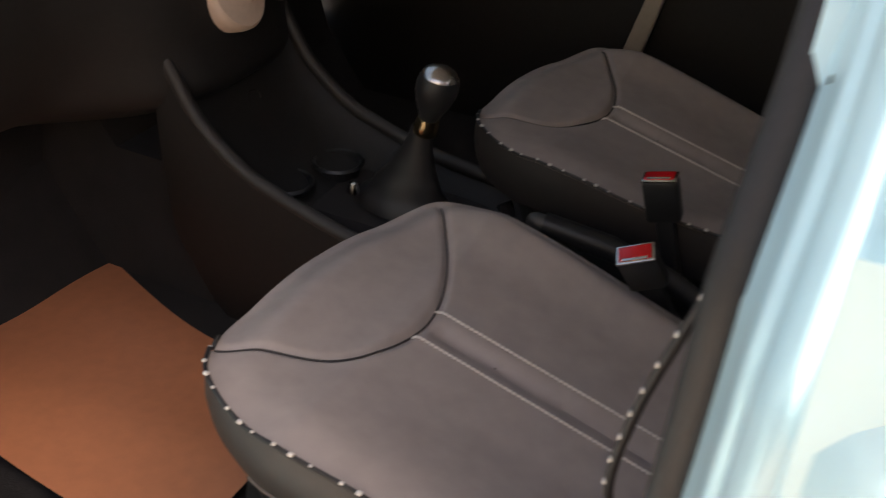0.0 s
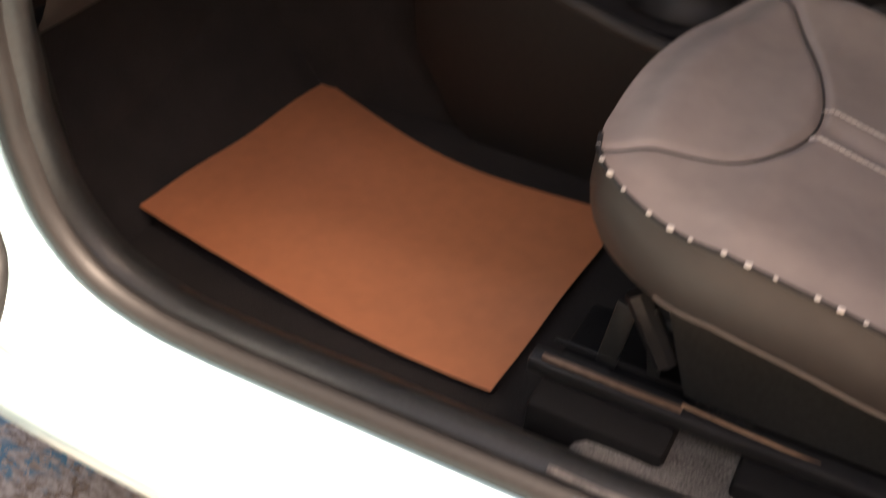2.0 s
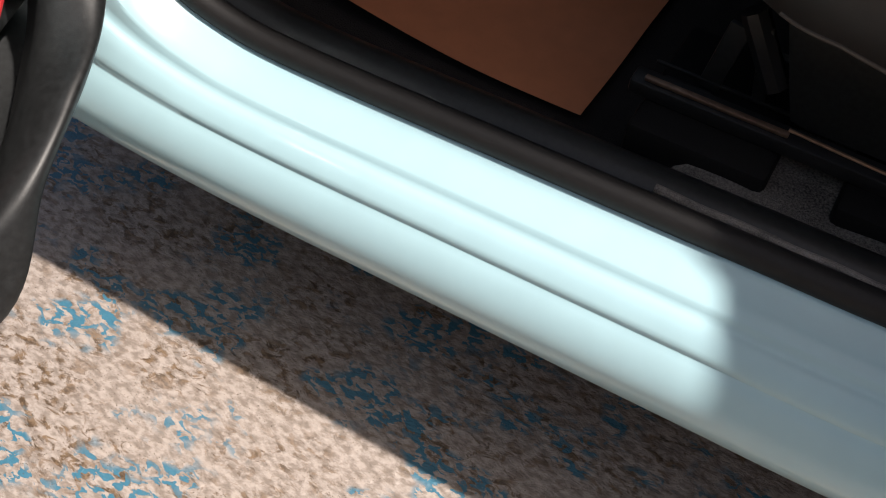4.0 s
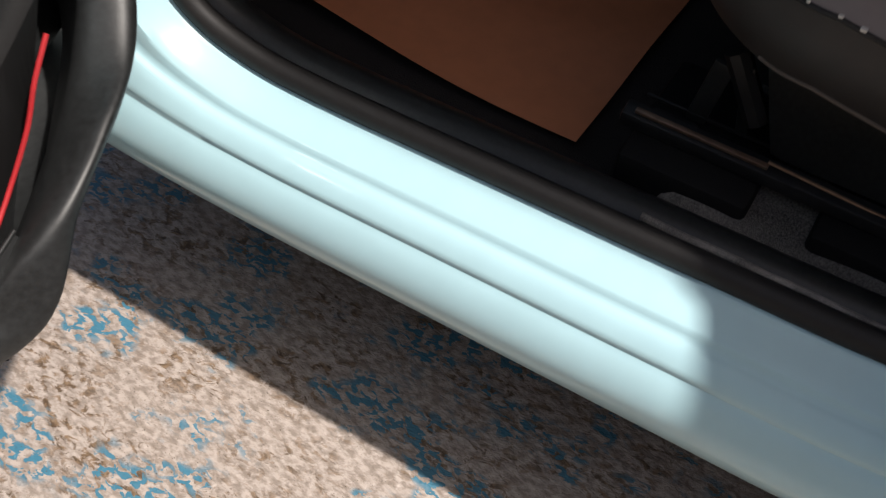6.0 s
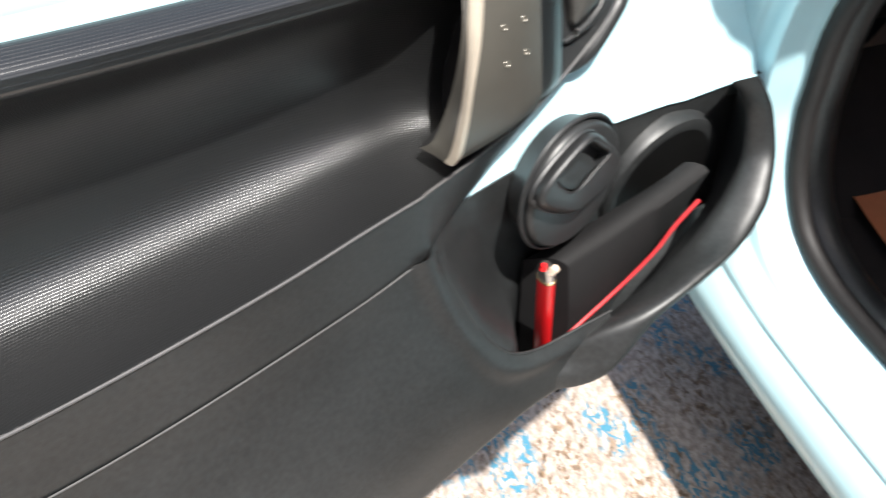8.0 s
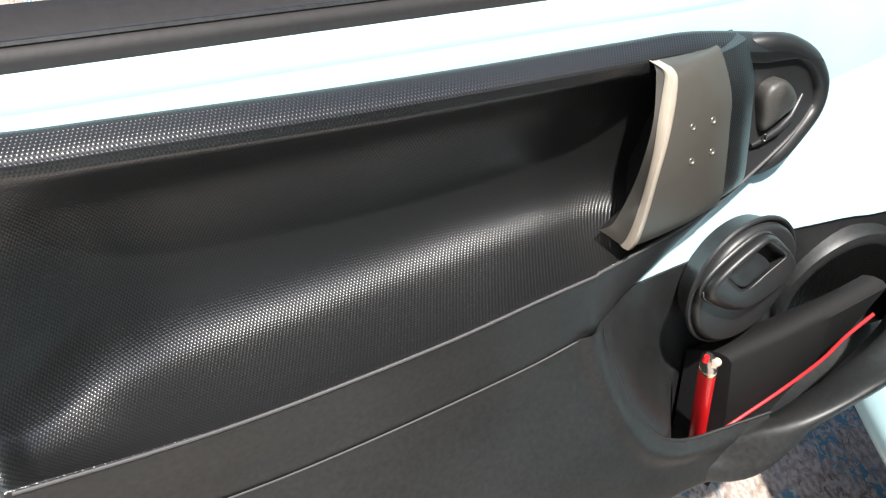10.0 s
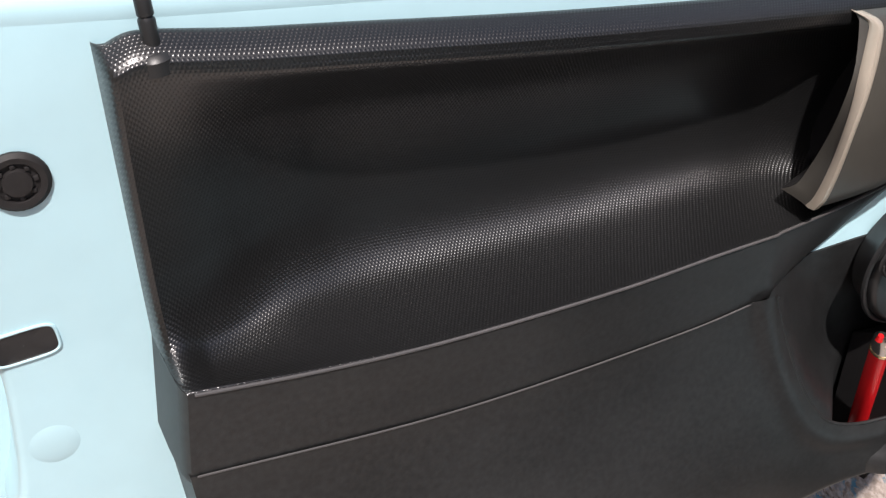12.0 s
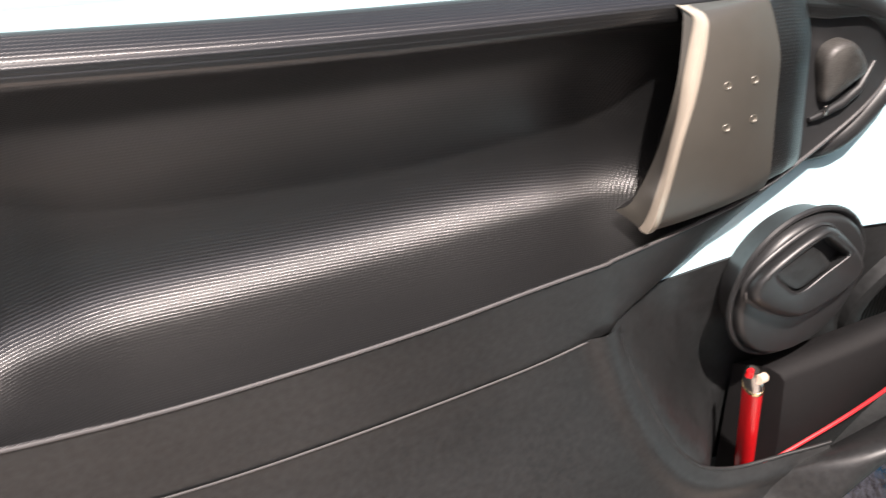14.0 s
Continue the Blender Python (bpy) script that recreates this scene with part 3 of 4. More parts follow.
    for y in (0.453, 0.503):
        bm = bmesh.new()
        for x in np.arange(-0.383, -0.05, 0.0052):
            a, b = lay(x, y, 0.0012), lay(x + 0.0044, y + 0.0012, 0.0014)
            tube([a, b], 0.0015, 5, bm)
        tagged(part("stitching", bm, THREAD, s, "row of off-white stitching"), kind="stuff")
    # backrest with raised sides
    rows = []
    for t in np.linspace(0, 1, 40):
        z = 0.44 + 0.62 * t
        back = 0.02 + 0.16 * t - 0.03 * math.sin(math.pi * t)
        wid = 0.225 - 0.05 * float(smoothstep(0.6, 1.0, t))
        row = []
        for k in np.linspace(0, 2 * math.pi, 72, endpoint=False):
            cx, cy = math.cos(k), math.sin(k)
            yy = wid * (abs(cy) ** 0.5) * (1 if cy > 0 else -1)
            bol = 0.055 * float(smoothstep(0.10, 0.20, abs(yy))) if cx < 0 else 0
            xx = (0.055 * abs(cx) ** 0.5) * (1 if cx > 0 else -1) - bol * (1 - 0.6 * t)
            sh = 1 - 0.9 * float(smoothstep(0.93, 1.0, t))
            row.append((0.0 + back + xx * sh - off.x - 0.02, SY + yy * (1 - 0.25 * float(smoothstep(0.93, 1.0, t))) - off.y, z - off.z))
        rows.append(row)
    bk = part("backrest", sheet(rows, True), LEATHER, s, "grey-brown leatherette backrest with piped edges")
    side = [[(p[0], p[1] - 0.003, p[2]) for p in row[45:64]] for row in rows[:37]]
    part("backrest_side", sheet(side), SIDECLOTH, s, "dark side panel of the backrest")
    line = [Vector(p) - off for p in spline([(-0.095, 0.262, 0.56), (-0.112, 0.250, 0.63), (-0.105, 0.247, 0.70), (-0.088, 0.247, 0.77), (-0.060, 0.25, 0.86), (-0.03, 0.255, 0.95)], 60)]
    w = part("backrest_piping", tube(line, 0.004, 8), WELT, s)
    for k, q in enumerate(line[2::4]):
        part("stitch", block((0.003, 0.004, 0.0045), q + Vector((-0.003, -0.002, 0)), 0.0012), BEAD, w)
    # rails and frame under the cushion
    for yr in (0.262, 0.66):
        part("rail", block((0.46, 0.022, 0.016), (-0.315 - off.x, yr - off.y, 0.347 - off.z), 0.003), BLACKSTEEL, s)
        part("rail_edge", block((0.13, 0.006, 0.004), (-0.468 - off.x, yr - 0.004 - off.y, 0.358 - off.z), 0.001), STEEL, s, "scuffed rail edge")
        part("rail_flange", block((0.135, 0.003, 0.004), (-0.468 - off.x, yr + 0.034 - off.y, 0.344 - off.z), 0.001), BLACKSTEEL, s)
        for x, z, tip, wide in ((-0.480, 0.375, 8, 0.020), (-0.447, 0.382, -10, 0.012)):
            part("rail_strut", block((wide, 0.006, 0.080), (x - off.x, yr + 0.036 - off.y, z - off.z), 0.0025, Euler((0, radians(tip), 0)).to_matrix()), PLASTIC, s, "worn black steel strut")
        part("rail_clip", block((0.010, 0.008, 0.007), (-0.533 - off.x, yr + 0.006 - off.y, 0.343 - off.z), 0.002), BEAD, s, "pale rail clip")
        part("release_wire", tube([(-0.405 - off.x, yr - off.y, 0.36 - off.z), (-0.26 - off.x, yr - off.y, 0.352 - off.z), (-0.1 - off.x, yr - off.y, 0.35 - off.z)], 0.0018, 6), STEEL, s)
        for x in (-0.50, -0.12):
            part("rail_foot", block((0.05, 0.03, 0.11), (x - off.x, yr + 0.01 - off.y, 0.29 - off.z), 0.006), BLACKSTEEL, s)
        part("frame_strut", tube([(-0.43 - off.x, yr + 0.03 - off.y, 0.37 - off.z), (-0.47 - off.x, yr + 0.04 - off.y, 0.43 - off.z)], 0.012, 8), BLACKSTEEL, s)
    return s


near_seat = seat("grey-brown leatherette front seat beside the open door")
far_seat = copy_thing(near_seat, pose(SX - 0.02, SY + 0.634, 0.24 - 0.02))
tagged(far_seat, "grey-brown leatherette front seat beyond the gear lever")
for c in list(far_seat.children):
    if c.name.startswith(("rail", "release_wire", "hem_piping")):
        bpy.data.objects.remove(c)


def buckle(at, lean, label):
    b = thing("seat_belt_buckle", at, label, "seat belt buckle", "belt buckles")
    turn = Euler((radians(lean[0]), radians(lean[1]), radians(lean[2]))).to_matrix()
    part("stalk", block((0.024, 0.018, 0.12), turn @ Vector((0, 0, -0.045)), 0.005, turn), SMOOTH, b)
    part("casing", block((0.046, 0.026, 0.062), turn @ Vector((0, 0, 0.03)), 0.006, turn), SMOOTH, b, "black buckle casing")
    part("rim", block((0.045, 0.025, 0.004), turn @ Vector((0, 0, 0.0615)), 0.0018, turn), CHROME, b, "thin bright rim")
    part("button", block((0.038, 0.019, 0.005), turn @ Vector((0, 0, 0.0632)), 0.0018, turn), RED, b, "bright red release button")
    part("slot", block((0.030, 0.003, 0.002), turn @ Vector((0.0, -0.0085, 0.0655)), 0.0006, turn), CHROME, b)
    return b


buckle((-0.207, 0.709, 0.5045), (26, -22, 12), "black seat belt buckle with a red button beside the seat")
buckle((-0.235, 0.865, 0.50), (4, -14, 5), "black seat belt buckle with a red button by the tunnel")

# ---- paper mat ----
PA, PB, PC, PD = (np.array(p) for p in ((-1.076, 0.714, 0.236), (-1.086, 0.330, 0.262), (-0.592, 0.283, 0.250), (-0.575, 0.62, 0.248)))
rows = []
for a in np.linspace(0, 1, 40):
    row = []
    for c in np.linspace(0, 1, 30):
        p = (PB * (1 - a) + PC * a) * (1 - c) + (PA * (1 - a) + PD * a) * c
        p = p + np.array((0, -0.016 * math.sin(a * math.pi) * (1 - c) - 0.036 * math.sin(a * math.pi) * c,
                          0.002 + 0.005 * math.sin(5 * a + 2 * c) * math.sin(math.pi * a) + 0.003 * math.sin(9 * c - 3 * a) * math.sin(math.pi * c)))
        row.append(tuple(p - np.array((-0.85, 0.48, 0.245))))
    rows.append(row)
mat_ob = thing("paper_mat", (-0.85, 0.48, 0.245), "brown kraft paper floor mat lying in the footwell", "floor mat")
part("paper_sheet", sheet(rows), PAPER, mat_ob)
far_mat = copy_thing(mat_ob, pose(-0.85, 1.11, 0.245))
tagged(far_mat, "brown kraft paper floor mat in the far footwell")
# carpet beside the seat: a strip along the sill with a tongue that runs under the rail between the shade blocks
cs = thing("carpet_strip", (-0.25, 0.22, 0.25), "speckled grey carpet beside the seat rail", "carpet")
strip = [[(x + 0.25, y - 0.22, 0.075 + 0.0025 * math.sin(40 * x + 30 * y) + 0.047 * float(smoothstep(0.200, 0.140, y)) - 0.12 * float(smoothstep(-0.47, -0.53, x)) - 0.03 * float(smoothstep(0.27, 0.33, y))) for y in np.linspace(0.136, 0.42, 30)] for x in np.linspace(-0.55, 0.05, 60)]
part("carpet_sheet", sheet(strip), CARPET, cs)
# black blocks in place of the shade on the carpet under the rail
for x0, x1, y0 in ((-0.530, -0.402, 0.212), (-0.346, -0.05, 0.216)):
    rc = thing("rail_cover", ((x0 + x1) / 2, 0.30, 0.30), "matt black block standing in for shade under the seat rail", "cover", "rail covers")
    part("shell", block((x1 - x0, 0.17, 0.058), (0, y0 - 0.30 + 0.085, 0.004), 0.008, Euler((radians(-6), 0, 0)).to_matrix()), CLOTH, rc)
part("carpet_binding", tube([(x + 0.25, 0.135 - 0.22 + 0.0006 * math.sin(90 * x), 0.3725 - 0.25) for x in np.linspace(-0.475, -0.10, 90)], 0.0038, 8), BINDING, cs, "pale speckled carpet edge")
sc = thing("trim_screw", (-0.731, 0.169, 0.340), "small bright screw in the black sill trim", "screw")
part("head", lathe([(0, 0.004), (0.003, 0.0035), (0.0045, 0.001), (0.0045, -0.006)], 14), CHROME, sc)

# ---- the open door: x along it to its free end, y out of its inner face, z up ----
door = thing("door_1", (-0.783, -0.381, 0), "open light blue car door with black plastic inner trim", "car door", kind="structure", rz=-63.98)
METAL = -0.068
TOPZ = [(-0.306, 0.760), (-0.298, 0.785), (-0.281, 0.804), (-0.258, 0.820), (-0.235, 0.832), (-0.138, 0.862), (-0.06, 0.876), (0.08, 0.899), (0.20, 0.920), (0.33, 0.945), (0.42, 0.9615), (0.445, 0.9655), (0.456, 0.9655), (0.4655, 0.9625)]
LIPZ = [(-0.306, 0.760), (-0.298, 0.748), (-0.255, 0.736), (-0.20, 0.718), (-0.14, 0.706), (-0.085, 0.705), (0.047, 0.711), (0.15, 0.713), (0.28, 0.723), (0.37, 0.736), (0.463, 0.755)]
LOWZ = [(-0.317, 0.747), (-0.308, 0.737), (-0.270, 0.720), (-0.247, 0.714), (-0.225, 0.708), (-0.189, 0.6985), (-0.165, 0.690), (-0.118, 0.672), (-0.079, 0.6575), (-0.050, 0.651), (-0.02, 0.648), (0.0, 0.645), (0.09, 0.641), (0.285, 0.652), (0.476, 0.684)]
# how far out the lower edge of the lip stands
LOWN = [(-0.306, -0.058), (-0.23, -0.0455), (-0.16, -0.0355), (-0.10, -0.0295), (-0.05, -0.0215), (0.0, -0.005), (0.03, -0.0008), (0.48, -0.0008)]
LIPN = [(-0.306, -0.056), (-0.255, -0.036), (-0.20, -0.028), (-0.085, -0.012), (0.0, -0.002), (0.05, 0.0), (0.48, 0.0)]


DEEP = [(-0.306, -0.060), (-0.12, -0.064), (-0.04, -0.086), (0.0, -0.091), (0.10, -0.099), (0.20, -0.101), (0.31, -0.099), (0.36, -0.090), (0.39, -0.081), (0.43, -0.064), (0.4655, -0.052)]


def at_u(table, u):
    t = spline(table, 120)
    return float(np.interp(u, [p[0] for p in t], [p[1] for p in t]))


def add_run(ob, rows):
    """Stores the length run along each row, to set out the dimples by."""
    run = []
    for row in rows:
        p = np.array([tuple(q) for q in row], float)
        run += [0.0, *np.cumsum(np.linalg.norm(np.diff(p[:, 1:], axis=0), axis=1)).tolist()]
    at = ob.data.attributes.new("run", "FLOAT", "POINT")
    at.data.foreach_set("value", run)


rows = []
REAR = ([0.64, 0.684, 0.755, 0.97], [0.482, 0.474, 0.462, 0.448])
US = [*np.linspace(-0.282, 0.44, 90), *np.linspace(0.444, 0.4655, 8)]
for u in US:
    zt, zl, zb, nl = at_u(TOPZ, u), at_u(LIPZ, u), at_u(LOWZ, u), at_u(LIPN, u)
    h = zt - zl
    k = min(1.0, h / 0.12)
    deep = at_u(DEEP, u)
    nb = at_u(LOWN, u)
    w = nl - deep
    dip = 0.008 * float(smoothstep(0.37, 0.43, u) * (1 - smoothstep(0.44, 0.462, u)))
    front = -0.042
    prof = [(METAL + 0.002, zt - 0.008 * k), (METAL + 0.005, zt - 0.0045 * k), (METAL + 0.009, zt - 0.0042 * k), (-0.055, zt - 0.0062 * k), (-0.0475, zt - 0.0105 * k), (front - 0.0012, zt - 0.0145 * k), (front, zt - 0.0185 * k),
            (front - 0.0008, zt - 0.026 * k), (front + 0.32 * (deep - front), zl + 0.80 * h), (front + 0.68 * (deep - front), zl + 0.69 * h), (front + 0.87 * (deep - front), zl + 0.58 * h), (front + 0.96 * (deep - front), zl + 0.46 * h), (deep + 0.008 * w, zl + 0.34 * h),
            (deep + 0.014 * w, zl + 0.26 * h), (deep + 0.042 * w, zl + 0.197 * h), (deep + 0.085 * w, zl + 0.144 * h - 0.4 * dip), (deep + 0.15 * w, zl + 0.098 * h - 0.7 * dip), (deep + 0.24 * w, zl + 0.060 * h - dip), (deep + 0.36 * w, zl + 0.035 * h - dip),
            (deep + 0.55 * w, zl + 0.017 * h - dip), (deep + 0.80 * w, zl + 0.006 * h - 0.5 * dip),
            (nl - 0.003, zl + 0.0012 * k), (nl - 0.0008, zl + 0.0004 * k), (nl, zl - 0.003 * k),
            (nl - 0.0005 + 0.4 * (nb - nl), zb + 0.5 * (zl - zb)), (nb, zb + 0.001), (nb - 0.008, zb - 0.002)]
    if k < 0.6:
        prof = [(min(n, -0.043), z) for n, z in prof]
    pts = spline([(n, z) for n, z in prof], 126)
    rows.append([(u, n, z) for n, z in pts])
rows = [[(u + float(smoothstep(0.36, 0.4655, u)) * (float(np.interp(z, *REAR)) - 0.4655), n, z) for u, n, z in row] for row in rows]
end = rows[-1]
for du, f in ((0.002, 0.06), (0.004, 0.18), (0.006, 0.6), (0.007, 1.0)):
    rows.append([(u + du, n + (METAL - n) * f, z) for u, n, z in end])
LIP = [row[109:] for row in rows]
rows = [row[:110] for row in rows]
upper = part("upper_trim", sheet(rows), GRAIN, door, "black dimpled plastic upper trim with a scooped armrest")
add_run(upper, rows)
part("lip_face", sheet(LIP), PLASTIC, upper, "plain matt black face under the bead")
# rounded nose round the release lever, and the plain surround inside it
NOSE = spline([(-0.19, -0.060, 0.829), (-0.215, -0.0505, 0.8290), (-0.243, -0.050, 0.8185), (-0.272, -0.051, 0.798), (-0.290, -0.052, 0.776), (-0.297, -0.052, 0.757), (-0.291, -0.050, 0.738), (-0.270, -0.046, 0.7245), (-0.243, -0.042, 0.7125), (-0.222, -0.044, 0.706), (-0.205, -0.052, 0.702)], 60)
part("nose_rim", tube(NOSE, [0.004, *[0.0092] * 58, 0.004], 14), SMOOTH, upper, "smooth rounded nose")
rows = []
for u in np.linspace(-0.150, -0.290, 24):
    za, zc, nc = at_u(TOPZ, u) - 0.014, at_u(LIPZ, u) + 0.001, min(-0.001 + at_u(LIPN, u), -0.026)
    rows.append([(u, -0.046 + (nc + 0.046) * k ** 1.6 - 0.004 * math.sin(math.pi * k), za + (zc - za) * k) for k in np.linspace(0, 1, 16)])
part("lever_surround", sheet(rows), SMOOTH, upper, "smooth dark surround of the release lever")
part("lip_bead", tube([(u, at_u(LIPN, u) + 0.0004, at_u(LIPZ, u) + 0.0002) for u in np.linspace(-0.29, 0.458, 160)], 0.0013, 8), GLOSSBEAD, upper, "thin raised bead")
part("lower_bead", tube([(u, at_u(LIPN, u) + 0.0010, at_u(LOWZ, u) + 0.0042) for u in np.linspace(0.02, 0.470, 60)], 0.0008, 8), GLOSSBEAD, upper, "thin raised bead")

# lower trim with the map pocket, as a relief over the door's length and height
LTOP = [(-0.452, 0.530), (-0.451, 0.555), (-0.447, 0.578), (-0.438, 0.597), (-0.424, 0.611), (-0.40, 0.620), (-0.36, 0.618), (-0.284, 0.590), (-0.144, 0.612), (-0.075, 0.620), (-0.035, 0.635), (0.0, 0.650), (0.04, 0.6475), (0.09, 0.6455), (0.285, 0.6565), (0.50, 0.6926)]
LBOT = [(-0.452, 0.524), (-0.444, 0.51), (-0.416, 0.455), (-0.35, 0.405), (-0.234, 0.366), (-0.119, 0.362), (0.05, 0.360), (0.3, 0.35), (0.50, 0.35)]
POCKET = [tuple(p) for p in spline([(-0.004, 0.70), (-0.006, 0.645), (-0.022, 0.585), (-0.045, 0.525), (-0.072, 0.485), (-0.105, 0.466), (-0.15, 0.462), (-0.224, 0.464), (-0.285, 0.474), (-0.330, 0.482), (-0.370, 0.490), (-0.405, 0.503), (-0.428, 0.525), (-0.436, 0.555), (-0.432, 0.585), (-0.417, 0.62), (-0.41, 0.70)], 90)]
us = np.concatenate([np.linspace(-0.4519, -0.40, 18), np.linspace(-0.396, 0.03, 150), np.linspace(0.035, 0.470, 40), [0.4745, 0.4775, 0.479]])
ts = np.linspace(0, 1, 110)
ltop = np.array([at_u(LTOP, u) for u in us])
lbot = np.array([at_u(LBOT, u) for u in us])
Ug = np.repeat(us[:, None], len(ts), 1)
Zg = ltop[:, None] + (lbot - ltop)[:, None] * ts[None, :]
base = 0.0004 + 0.030 * smoothstep(0.0, 0.22, ltop[:, None] - Zg) + 0.036 * smoothstep(-0.08, -0.30, Ug) * smoothstep(0.625, 0.535, Zg)
sd = dist_line(Ug, Zg, POCKET) * np.where(inside(Ug, Zg, POCKET), 1, -1)
base = np.where(Ug < 0.0, base + (METAL + 0.008 - base) * smoothstep(0.0, -0.05, Ug) * (1 - smoothstep(0.0, 0.03, ltop[:, None] - Zg)) * smoothstep(-0.40, -0.34, Ug), base)
crest = 0.005 * np.exp(-((sd + 0.014) / 0.012) ** 2)
Ng = base + crest
# fall back to the door's skin at the lower and front outline
edge = [(u, z) for u, z in zip(us, lbot)][::-1] + [(u, z) for u, z in zip(us[:3], ltop[:3])]
e = np.clip(dist_line(Ug, Zg, edge) / 0.036, 0, 1)
Ng = METAL + (Ng - METAL) * np.sqrt(1 - (1 - e) ** 2)
Ng[-1, :] = METAL
Ng[-2, :] = METAL * 0.7 + Ng[-2, :] * 0.3
grid_rows = [[(float(Ug[i, j]), float(Ng[i, j]), float(Zg[i, j])) for j in range(len(ts))] for i in range(len(us))]
bm = sheet(grid_rows)
hole = [f for f in bm.faces if bool(inside(np.array(f.calc_center_median().x), np.array(f.calc_center_median().z), POCKET)) or f.calc_center_median().x < -0.195]
bmesh.ops.delete(bm, geom=hole, context="FACES")
lower = part("lower_trim", bm, PLASTIC, door, "matt black plastic lower trim with a map pocket")


def lip_n(u, z):
    """Where the trim's face stands at a point of the pocket's mouth."""
    i = int(np.argmin(np.abs(us - u)))
    return float(np.interp(z, Zg[i, ::-1], Ng[i, ::-1]))


MOUTH = [(u, lip_n(u, z), z) for u, z in POCKET if z < at_u(LTOP, u) - 0.002 and u > -0.20]
part("pocket_lip", tube([(u, n - 0.001, z) for u, n, z in MOUTH], 0.0018, 12), PLASTIC, lower)
RIMIN = spline([(-0.4009, 0.0185, 0.625), (-0.413, 0.0243, 0.6036), (-0.4197, 0.0298, 0.577), (-0.4127, 0.0372, 0.5346), (-0.3905, 0.041, 0.5107), (-0.3668, 0.0421, 0.4939), (-0.3177, 0.0428, 0.4726), (-0.2415, 0.0392, 0.4555), (-0.1622, 0.0333, 0.4442), (-0.1268, 0.0141, 0.419), (-0.085, 0.006, 0.45)], 90)
RIMOUT = spline([(-0.4166, 0.0374, 0.6334), (-0.4283, 0.0456, 0.6101), (-0.4366, 0.0522, 0.5849), (-0.4345, 0.0646, 0.5454), (-0.4166, 0.077, 0.5209), (-0.3965, 0.0858, 0.5032), (-0.3558, 0.0912, 0.4861), (-0.2996, 0.0928, 0.481), (-0.2204, 0.083, 0.4647), (-0.1505, 0.062, 0.4104), (-0.09, -0.035, 0.365)], 90)
rows = []
for k, (a, b) in enumerate(zip(RIMIN, RIMOUT)):
    a, b = Vector(a), Vector(b)
    mid, half = (a + b) / 2, (b - a) / 2
    face = Vector((0.52, 0.39, 0.757)) * half.length * (0.55 - 0.38 * float(smoothstep(58, 80, k))) * min(1.0, 0.35 + k / 12)
    rows.append([mid + half * math.copysign(abs(math.cos(w)) ** 0.8, math.cos(w)) + face * math.sin(w) for w in np.linspace(0, 2 * math.pi, 28, endpoint=False)])
# the upper end turns back into the door
stub = [[p + Vector((-0.52, -0.39, -0.757)) * d for p in rows[0]] for d in (0.05, 0.02)]
part("pocket_rim", sheet([[tuple(p) for p in row + row[:1]] for row in stub + rows]), PLASTIC, lower, "thick rounded rim of the pocket")
# lining: one panel that runs on from the lip's face, sinks towards the pocket's floor and ends short of the rim
LINE = [(-0.60, 0.570), (-0.51, 0.580), (-0.489, 0.583), (-0.438, 0.591), (-0.384, 0.594), (-0.324, 0.606), (-0.257, 0.622), (-0.20, 0.632), (-0.130, 0.640), (-0.095, 0.6425), (-0.06, 0.645), (-0.03, 0.650), (0.01, 0.653)]
LINEN = [(-0.60, 0.0), (-0.49, -0.002), (-0.438, -0.010), (-0.384, -0.022), (-0.31, -0.030), (0.01, -0.030)]
LEFT = [(z, u) for u, z in POCKET if u > -0.075]


def lining_n(u, z):
    top = at_u(LINE, u)
    n = at_u(LINEN, u) - 0.012 * float(smoothstep(0.0, 0.11, top - z)) - 0.016 * float(smoothstep(-0.468, -0.476, u)) * float(smoothstep(0.0, 0.004, top - z))
    edge_u = float(np.interp(-z, [-a for a, b in LEFT], [b for a, b in LEFT]))
    side = 1 - float(smoothstep(0.0, 0.085, edge_u - u))
    rim_n = min(lip_n(min(edge_u, 0.0), z) - 0.005, at_u(LOWN, u) - 0.003 + 0.30 * (top - z))
    return max(METAL + 0.005, n + (rim_n - n) * side)


cols = [*np.linspace(-0.55, -0.480, 8), *np.linspace(-0.477, -0.466, 5), *np.linspace(-0.460, 0.004, 48)]
heights = np.linspace(1, 0, 22)
rows = [[(u, lining_n(u, at_u(LINE, u)) - 0.006, at_u(LINE, u) + 0.001) for u in cols]]
rows += [[(u, lining_n(u, z), z) for u, z in ((u, 0.41 + (at_u(LINE, u) - 0.41) * k) for u in cols)] for k in heights]
rows += [[(u, n, z) for u in cols] for n, z in ((-0.040, 0.395), (-0.02, 0.385), (0.005, 0.385), (0.02, 0.395))]
ends = [(Vector(RIMIN[k]), Vector((-0.469, lining_n(-0.462, z) - 0.003, z))) for k, z in zip(range(0, 60), np.linspace(at_u(LINE, -0.469) - 0.002, 0.40, 60))]
part("pocket_end", sheet([[tuple(a.lerp(b, f)) for a, b in ends] for f in (0, 0.3, 0.65, 1)]), PLASTIC, lower, "dark end wall of the pocket")
part("pocket_lining", sheet(rows), PLASTIC, lower, "dark pocket lining")

